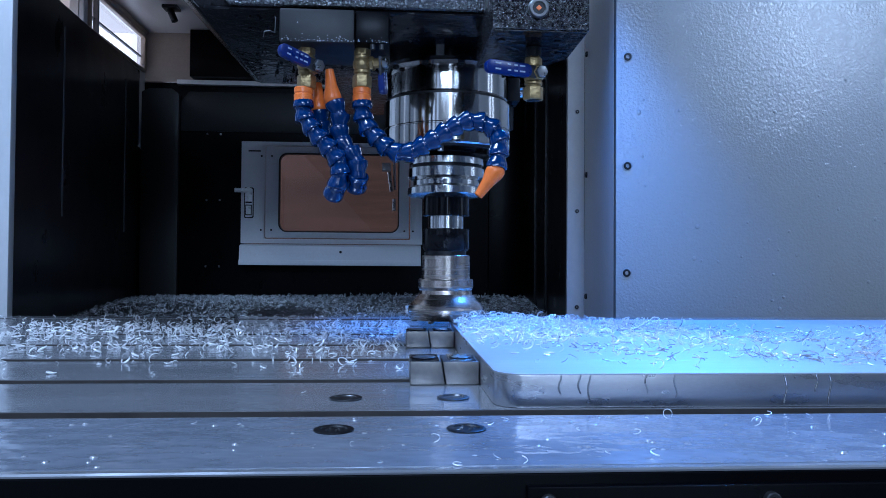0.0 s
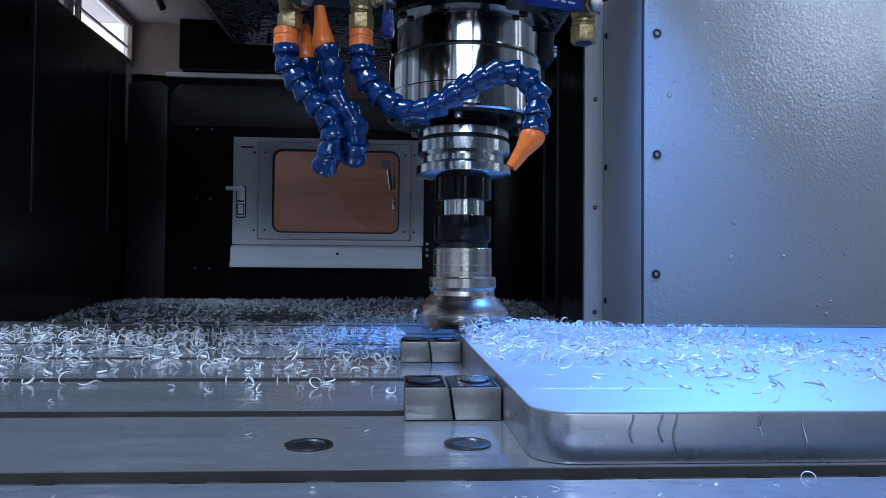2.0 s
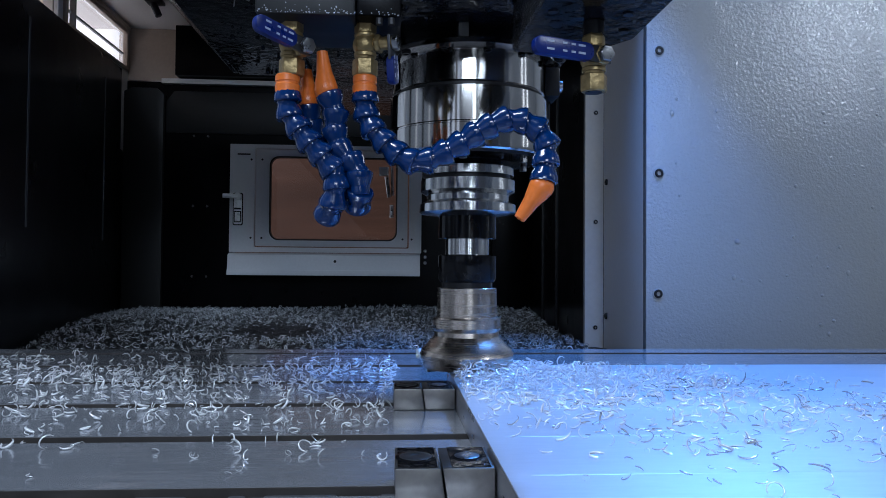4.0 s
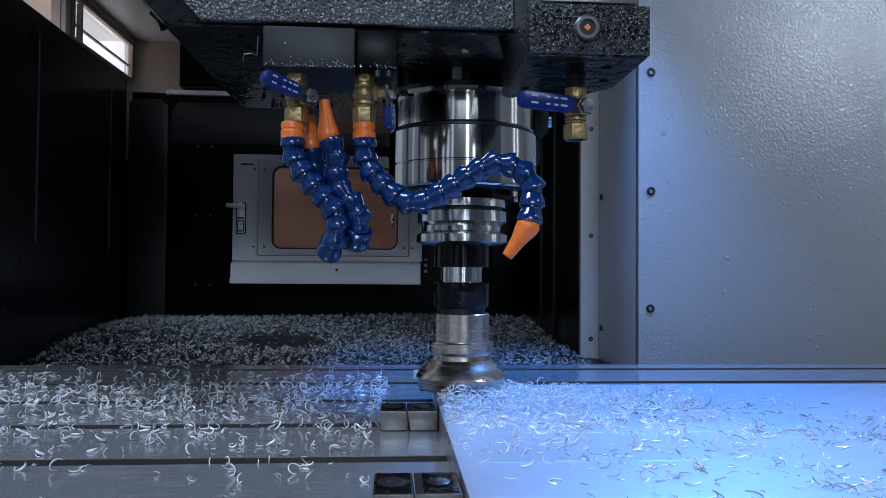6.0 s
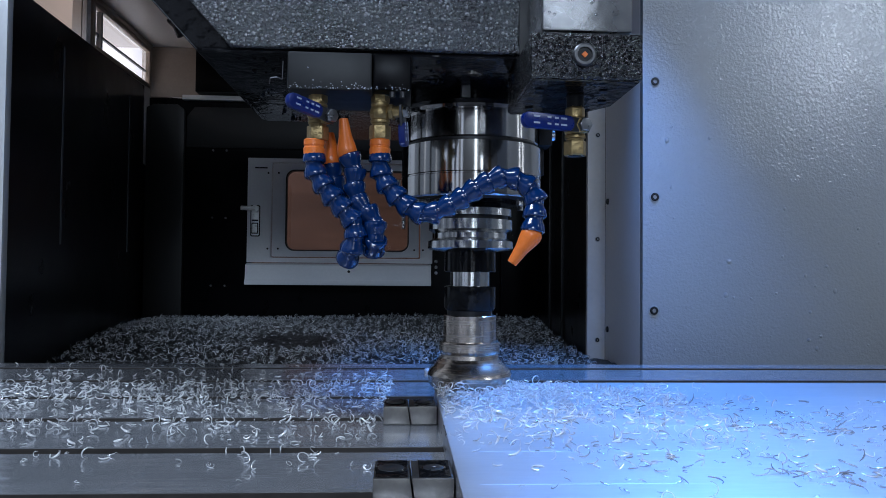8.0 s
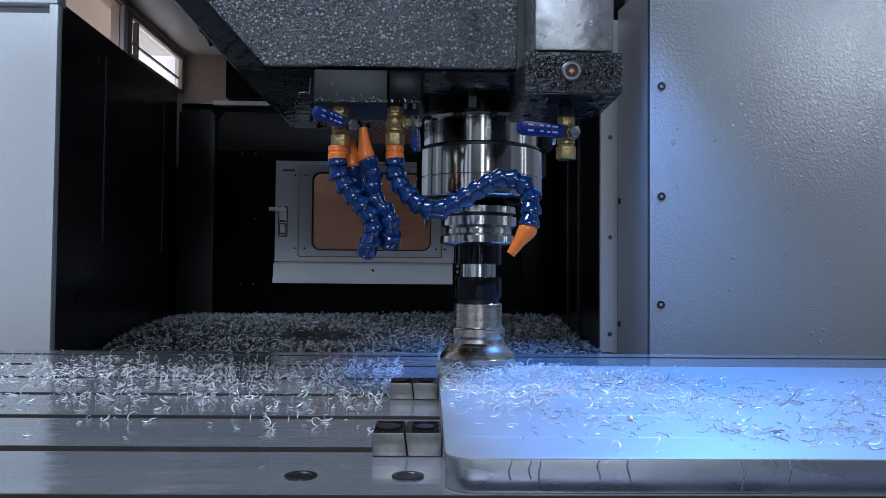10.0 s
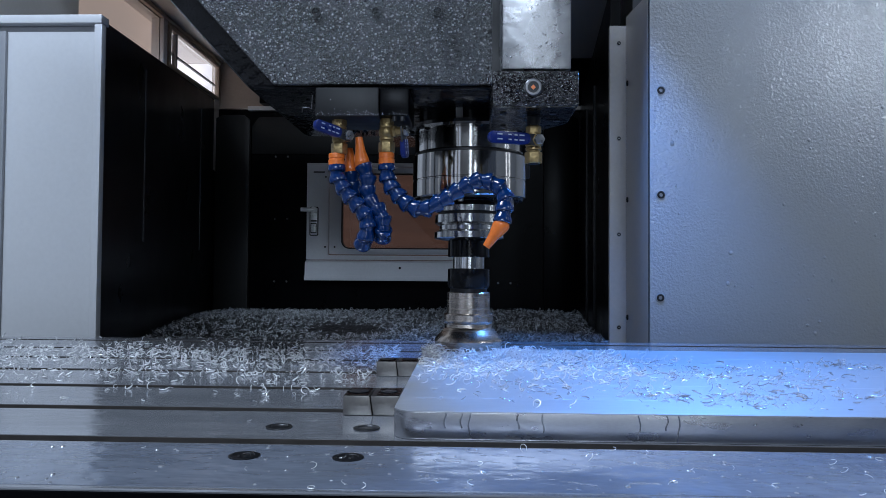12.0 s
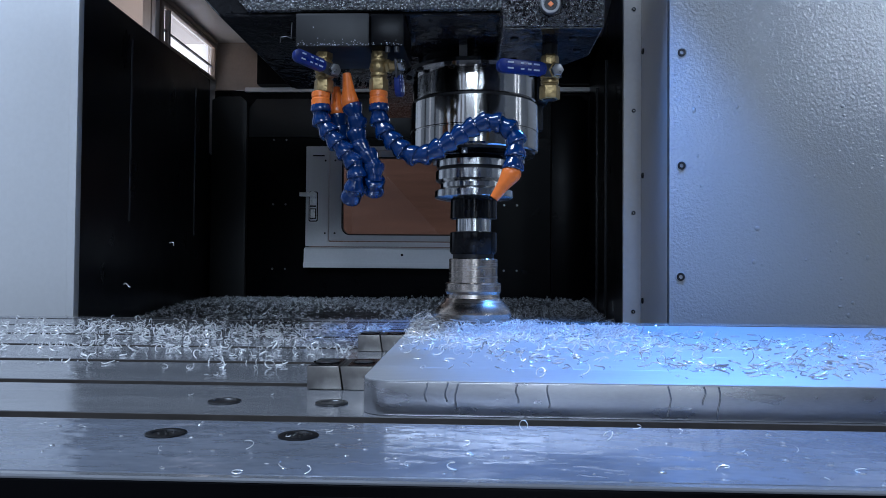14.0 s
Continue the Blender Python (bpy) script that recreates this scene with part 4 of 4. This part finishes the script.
def spindle():
    s = thing("spindle_nose", (0.0, 0, 0.155), "polished steel spindle nose under the head", "spindle")
    top = [(0.0500, 0.2225), (0.0575, 0.2222), (0.0580, 0.2190), (0.0512, 0.2182)]
    fl = part("flange", lathe(top, Matrix(), 64), CHROME, s, "bolted top flange")
    for k in range(12):
        a = radians(30 * k + 8)
        m = Matrix.Translation((0.0545 * math.cos(a), 0.0545 * math.sin(a), 0.2188)) @ frame_of((0, 0, -1))
        part("cap_screw", lathe([(0.0030, 0), (0.0030, 0.0016), (0.0018, 0.0016), (0.0016, 0.0004)], m, 12), BOLT_BLACK, fl)
    part("upper_sleeve", lathe([(0.0508, 0.2182), (0.0510, 0.1985), (0.0500, 0.1976)], Matrix(), 72), CHROME, s, "", 0)
    part("joint", lathe([(0.0500, 0.1978), (0.0500, 0.1955)], Matrix(), 64), BOLT_BLACK, s)
    part("lower_sleeve", lathe([(0.0510, 0.1958), (0.0525, 0.1950), (0.0528, 0.1735), (0.0520, 0.1730), (0.0520, 0.1722), (0.0527, 0.1718), (0.0527, 0.1590)], Matrix(), 72), CHROME, s)
    part("lip", lathe([(0.0526, 0.1590), (0.0524, 0.1576), (0.0508, 0.1566)], Matrix(), 64, None, False), CHROME, s, "bright chamfered lip")
    part("end_plate", lathe([(0.0507, 0.1567), (0.0498, 0.1548), (0.0300, 0.1545), (0.0240, 0.1560)], Matrix(), 64), HOLDER_BLACK, s)
    for k in range(6):
        a = radians(60 * k + 20)
        q = (0.043 * math.cos(a), 0.043 * math.sin(a))
        part("drive_screw", rod((*q, 0.1548), (*q, 0.1515), 0.0024, 10), SILVER, s)
    # nozzle ring bolt at the side
    ear = part("side_bracket", box(0.050, 0.060, -0.012, 0.012, 0.1985, 0.2180), BOLT_BLACK, s, "", 0.001)
    part("bolt", rod((0.060, 0, 0.208), (0.064, 0, 0.208), 0.004, 12), SILVER, ear)
    part("rear_arm", box(0.052, 0.057, 0.004, 0.012, 0.178, 0.2182), BOLT_BLACK, s, "", 0.0008)


spindle()

# tool: holder, arbor and face mill, which spin
tool = thing("milling_tool", (0, 0, PLATE_TOP), "steel tool holder with a spinning face mill", "milling tool")


def milling_tool():
    part("neck", lathe([(0.0235, 0.1545), (0.0240, 0.1500)], Matrix(), 48), HOLDER_BLACK, tool)
    part("upper_flange", lathe([(0.0250, 0.1502), (0.0308, 0.1500), (0.0310, 0.1448), (0.0285, 0.1445)], Matrix(), 64), HOLDER_STEEL, tool)
    part("gap_ring", lathe([(0.0285, 0.1448), (0.0285, 0.1418)], Matrix(), 48), BOLT_BLACK, tool)
    part("flange", lathe([(0.0290, 0.1420), (0.0316, 0.1418), (0.0317, 0.1345), (0.0276, 0.1318), (0.0276, 0.1282), (0.0322, 0.1258), (0.0324, 0.1206), (0.0312, 0.1198), (0.0200, 0.1180)], Matrix(), 72), HOLDER_STEEL, tool, "grooved gripper flange")
    part("shank", lathe([(0.0192, 0.1185), (0.0194, 0.1035), (0.0185, 0.1030)], Matrix(), 48), HOLDER_BLACK, tool, "blackened shank", 0)
    part("bright_ring", lathe([(0.0146, 0.1032), (0.0146, 0.0920)], Matrix(), 48), HOLDER_STEEL, tool, "bright waist ring")
    part("nut", lathe([(0.0180, 0.0925), (0.0194, 0.0918), (0.0195, 0.0765), (0.0180, 0.0742), (0.0150, 0.0740)], Matrix(), 48), HOLDER_BLACK, tool, "blackened lower nut")
    part("arbor_gap", lathe([(0.0170, 0.0742), (0.0170, 0.0703)], Matrix(), 40), BOLT_BLACK, tool)
    body = [(0.0192, 0.0706), (0.0199, 0.0700), (0.0200, 0.0512), (0.0224, 0.0508), (0.0229, 0.0500), (0.0229, 0.0440), (0.0216, 0.0415), (0.0220, 0.0385),
            (0.0262, 0.0335), (0.0300, 0.0300), (0.0316, 0.0262), (0.0312, 0.0235), (0.0302, 0.0192), (0.0290, 0.0175), (0.0230, 0.0172)]
    mill = part("face_mill", lathe(body, Matrix(), 72), CUTTER_STEEL, tool, "nickel-coated face mill body", 0, 25)
    for k in range(6):
        m = pose(0, 0, 0, 0, 0, 60 * k)
        bm = bmesh.new()
        box(0.0235, 0.0290, -0.0012, 0.0016, PLATE_TOP + 0.0002, PLATE_TOP + 0.0060, bm)
        bmesh.ops.transform(bm, matrix=m, verts=bm.verts)
        part("insert", bm, HOLDER_STEEL, mill, "", 0.0004)


milling_tool()


# ---- coolant fittings ----
def hose_segment_mesh():
    prof = [(0.0036, -0.0066), (0.0050, -0.0059), (0.0055, -0.0042), (0.0051, -0.0024), (0.0053, -0.0010), (0.0068, 0.0022), (0.0072, 0.0044), (0.0071, 0.0056), (0.0064, 0.0062), (0.0050, 0.0062)]
    bm = lathe(prof, Matrix(), 14)
    bmesh.ops.recalc_face_normals(bm, faces=bm.faces)
    me = bpy.data.meshes.new("segment")
    bm.to_mesh(me)
    bm.free()
    me.materials.append(HOSE_BLUE)
    me.shade_smooth()
    me.set_sharp_from_angle(angle=radians(38))
    return me


SEGMENT = hose_segment_mesh()


def hose(path, nozzle, label, collar=True, q=1.0):
    """A jointed hose along the path; its last stretch may carry an orange nozzle."""
    line = smooth_line(path)
    t = thing("coolant_hose", path[0], label, "coolant hose", "coolant hoses")
    length = sum((b - a).length for a, b in zip(line, line[1:]))
    steps = even_steps(line, length / round(length / 0.0088) * 0.9999)
    for k, (p, d) in enumerate(steps[:-1] if nozzle else steps):
        s = new("segment", SEGMENT)
        s.parent = t
        s.matrix_basis = Matrix.Translation(p - ORIGIN[t]) @ frame_of(d) @ pose(0, 0, 0, 0, 0, 37 * k)
    if collar:
        p = Vector(path[0])
        m = Matrix.Translation(p) @ frame_of((0, 0, -1)) @ Matrix.Diagonal((0.87, 0.87, 1, 1))
        part("collar", lathe([(0.0066, -0.0075), (0.0072, -0.0068), (0.0072, -0.0040), (0.0068, -0.0036), (0.0068, -0.0028), (0.0074, -0.0022), (0.0072, 0.0018), (0.0058, 0.0024)], m, 24), ORANGE, t, "orange threaded collar")
    if nozzle:
        p, d = steps[-1]
        m = Matrix.Translation(p) @ frame_of(Vector(nozzle) - p)
        n = (Vector(nozzle) - p).length
        part("nozzle", lathe([(0.0030 * q, -0.0052), (0.0052 * q, -0.0048), (0.0067 * q, -0.0028), (0.0070 * q, -0.0004), (0.0065 * q, 0.0022), (0.0046 * q, n * 0.45), (0.0032 * q, n), (0.0022 * q, n), (0.0020 * q, n * 0.7)], m, 24), ORANGE, t, "orange round nozzle")
    return t


# hose across the front of the spindle, with its nozzle at the tool
hose([(-0.0655, -0.108, 0.1755), (-0.0648, -0.108, 0.1650), (-0.0600, -0.110, 0.1545), (-0.0470, -0.113, 0.1415), (-0.0345, -0.116, 0.1385), (-0.0185, -0.117, 0.1460), (-0.0055, -0.117, 0.1545),
      (0.0075, -0.118, 0.1598), (0.0185, -0.120, 0.1575), (0.0257, -0.122, 0.1500), (0.0265, -0.124, 0.1390), (0.0250, -0.1255, 0.1290), (0.0236, -0.1255, 0.1245)], (0.0128, -0.1255, 0.1088), "blue jointed coolant hose curving across the spindle", True, 0.92)
# hose that hangs down and turns up behind
hose([(-0.1048, -0.110, 0.1745), (-0.1040, -0.110, 0.1640), (-0.0965, -0.112, 0.1515), (-0.0870, -0.113, 0.1405), (-0.0800, -0.113, 0.1305), (-0.0805, -0.112, 0.1190), (-0.0835, -0.106, 0.1125), (-0.0830, -0.098, 0.1165),
      (-0.0800, -0.096, 0.1280), (-0.0880, -0.097, 0.1440), (-0.0938, -0.097, 0.1590), (-0.0955, -0.097, 0.1720)], (-0.0970, -0.097, 0.1885), "blue jointed coolant hose hanging in a loop", True, 0.88)
# its neighbour, whose nozzle points up
hose([(-0.1000, -0.094, 0.1720), (-0.0960, -0.094, 0.1560), (-0.0820, -0.095, 0.1400), (-0.0700, -0.098, 0.1240), (-0.0690, -0.104, 0.1165), (-0.0675, -0.110, 0.1235), (-0.0690, -0.110, 0.1340),
      (-0.0770, -0.108, 0.1440), (-0.0805, -0.107, 0.1540), (-0.0808, -0.107, 0.1640), (-0.0855, -0.107, 0.1765)], (-0.0878, -0.107, 0.1955), "blue jointed coolant hose bent back to point up", False, 0.88)


def ball_valve(x, y, z, lever_yaw, lever_pitch, long, hose_end, label, face=(0, -1, 0), reach=0.0125, high=0.0165):
    """A brass ball valve that hangs from the head; z is the height of its lower end."""
    v = thing("ball_valve", (x, y, z), label, "valve", "ball valves")
    m = Matrix.Translation((x, y, z)) @ Matrix.Diagonal((0.83, 0.83, 1, 1))
    hexa = [(0.0076, 0.0), (0.0080, 0.0008), (0.0080, 0.0080), (0.0076, 0.0086)]
    part("lower_nut", lathe(hexa, m, 6), BRASS, v, "", 0.0004, 20)
    if not hose_end:
        part("bore", lathe([(0.0050, -0.0003), (0.0050, 0.0004)], m, 20), BOLT_BLACK, v)
    body = part("body", lathe([(0.0060, 0.0086), (0.0062, 0.0096), (0.0070, 0.0100), (0.0071, 0.0116), (0.0064, 0.0122), (0.0074, 0.0138), (0.0079, 0.0160), (0.0074, 0.0184), (0.0064, 0.0198), (0.0069, 0.0204), (0.0069, 0.0216), (0.0062, 0.0222), (0.0062, 0.0260)], m, 24), BRASS, v, "cast brass body", 0, 25)
    bm = bmesh.new()
    for k in range(4):
        a = radians(90 * k + 45)
        box(-0.0012, 0.0012, -0.0006, 0.0006, -0.0014, 0.0014, bm)
        bmesh.ops.transform(bm, matrix=m @ Matrix.Translation((0.0075 * math.cos(a), 0.0075 * math.sin(a), 0.0160)) @ Matrix.Rotation(a + 1.571, 4, "Z"), verts=list(bm.verts)[-8:])
    part("cast_mark", bm, BRASS, v)
    part("upper_nut", lathe([(0.0066, 0.0225), (0.0070, 0.0230), (0.0070, 0.0270), (0.0060, 0.0285)], m, 6), BRASS, v, "", 0.0003, 20)
    part("nipple", lathe([(0.0060, 0.0280), (0.0062, 0.0345)], m, 20), BOLT_BLACK, v)
    f = Vector(face)
    c = Vector((x, y, z + high))
    stem = part("stem", rod(c, c + f * reach, 0.0034, 14), BRASS, v)
    part("stem_collar", lathe([(0.0046, 0.0), (0.0050, 0.0006), (0.0050, 0.0022), (0.0044, 0.0028)], Matrix.Translation(c + f * 0.0062) @ frame_of(f), 6), BRASS, v, "", 0.0003, 20)
    part("nut", lathe([(0.0042, 0.0), (0.0042, 0.0026), (0.0036, 0.0030)], Matrix.Translation(c + f * (reach - 0.001)) @ frame_of(f), 6), SILVER, stem, "", 0.0003, 20)
    # lever: a flat strap with a rounded dipped grip
    side = Vector((0, 0, 1)).cross(f).normalized()
    d = (Matrix.Rotation(radians(lever_pitch), 4, f) @ (side * lever_yaw)).normalized()
    up = f.cross(d).normalized()
    base = c + f * (reach - 0.003)
    basis = Matrix((d, up, f)).transposed().to_4x4()
    m2 = Matrix.Translation(base) @ basis
    bm = prism([(-0.004, -0.0040), (0.008, -0.0040), (0.012, -0.0030), (0.012, 0.0030), (0.008, 0.0040), (-0.004, 0.0040)], "z", 0.0, 0.0016)
    bmesh.ops.transform(bm, matrix=m2, verts=bm.verts)
    part("strap", bm, DULL_STEEL, v, "", 0.0003)
    grip = rounded(0.0065, long, -0.0043, 0.0043, 0.0038)
    bm = prism(grip, "z", -0.0012, 0.0030)
    bmesh.ops.transform(bm, matrix=m2, verts=bm.verts)
    g = part("lever_grip", bm, LEVER_BLUE, v, "blue dipped lever grip", 0.0009)
    for k, (a, b) in enumerate(((0.30, 0.40), (0.44, 0.50), (0.56, 0.62), (0.74, 0.84))):
        bm = bmesh.new()
        box(long * a, long * b, -0.0026, -0.0016, 0.0030, 0.0032, bm)
        box(long * a, long * b, 0.0010, 0.0020, 0.0030, 0.0032, bm)
        bmesh.ops.transform(bm, matrix=m2, verts=bm.verts)
        part("print_bar", bm, PRINT, g, "pale printed bars")
    return v


ball_valve(-0.1028, -0.110, 0.1815, -1, -9, 0.031, True, "brass ball valve with a blue lever, orange collar below", (0.72, -0.69, 0), 0.0125, 0.0135)
ball_valve(-0.0655, -0.108, 0.1830, 1, -80, 0.021, True, "brass ball valve with its blue lever turned down", (0.94, -0.34, 0), 0.0165)
ball_valve(0.0472, -0.137, 0.1705, -1, 0, 0.039, False, "open-ended brass ball valve with a blue lever under the block", (0.33, -0.944, 0), 0.0100)


# single chips thrown from the cutter into the recess: time at the middle of the flight, and the place then
THROWN = [(1.6, -0.50, 0.70, 0.06), (3.0, -0.55, 0.90, 0.10), (6.5, -0.412, 0.80, 0.1085), (6.5, -0.489, 0.90, 0.172), (6.5, -0.494, 0.80, 0.33), (7.5, -0.45, 0.75, 0.15),
          (11.0, -0.584, 0.50, 0.070), (11.0, -0.574, 0.60, 0.053), (11.0, -0.517, 0.70, 0.037), (12.5, -0.569, 0.60, 0.078), (12.5, -0.569, 0.80, 0.088),
          (14.0, -0.549, 0.70, 0.100), (14.0, -0.534, 0.50, 0.030), (13.2, -0.52, 0.62, 0.05)]


def thrown_chips():
    out = []
    for k, row in enumerate(THROWN):
        c = thing("thrown_chip", (0, 0, 0), "single bright chip thrown from the cutter", "chip", "thrown chips")
        line = [Vector((0.009 * (i / 7 - 0.5), 0.002 * math.sin(i * 0.9 + k), 0.0025 * math.cos(i * 0.5 + k))) for i in range(8)]
        bm = bmesh.new()
        for a, b in zip(line, line[1:]):
            rod(a, b, 0.0011, 6, bm)
        part("curl", bm, CHIP, c)
        out.append((c, row))
    return out


thrown = thrown_chips()


# ---- motion ----
def motions():
    movers = [table, workpiece, *clamps, *swarf]
    for ob in movers:
        home = ob.matrix_basis.copy()
        walk(ob, [(t, Matrix.Translation((s, 0, 0)) @ home) for t, s in FEED])
    for k, (c, (t, x, y, z)) in enumerate(thrown):
        start, end = Vector((-0.028, 0.020, 0.024)), Vector((x * 1.22, y * 1.18, 0.0))
        end.x = max(end.x, -0.62)
        end.z = float(bed_height(np.array(end.x), np.array(end.y))) + 0.004
        rows = [(0.0, pose(*start)), (t - 0.25, pose(*start)), (t, pose(x, y, z, 20, 15 * (k % 3), 12 * (k % 5))), (t + 0.25, pose(*end, 40, 20, 60)), (14.0, pose(*end, 40, 20, 60))]
        walk(c, rows if t < 13.5 else rows[:3])
    home = tool.matrix_basis.copy()
    walk(tool, [(k * 0.1, home @ pose(0, 0, 0, 0, 0, -70.0 * k)) for k in range(141)])


motions()
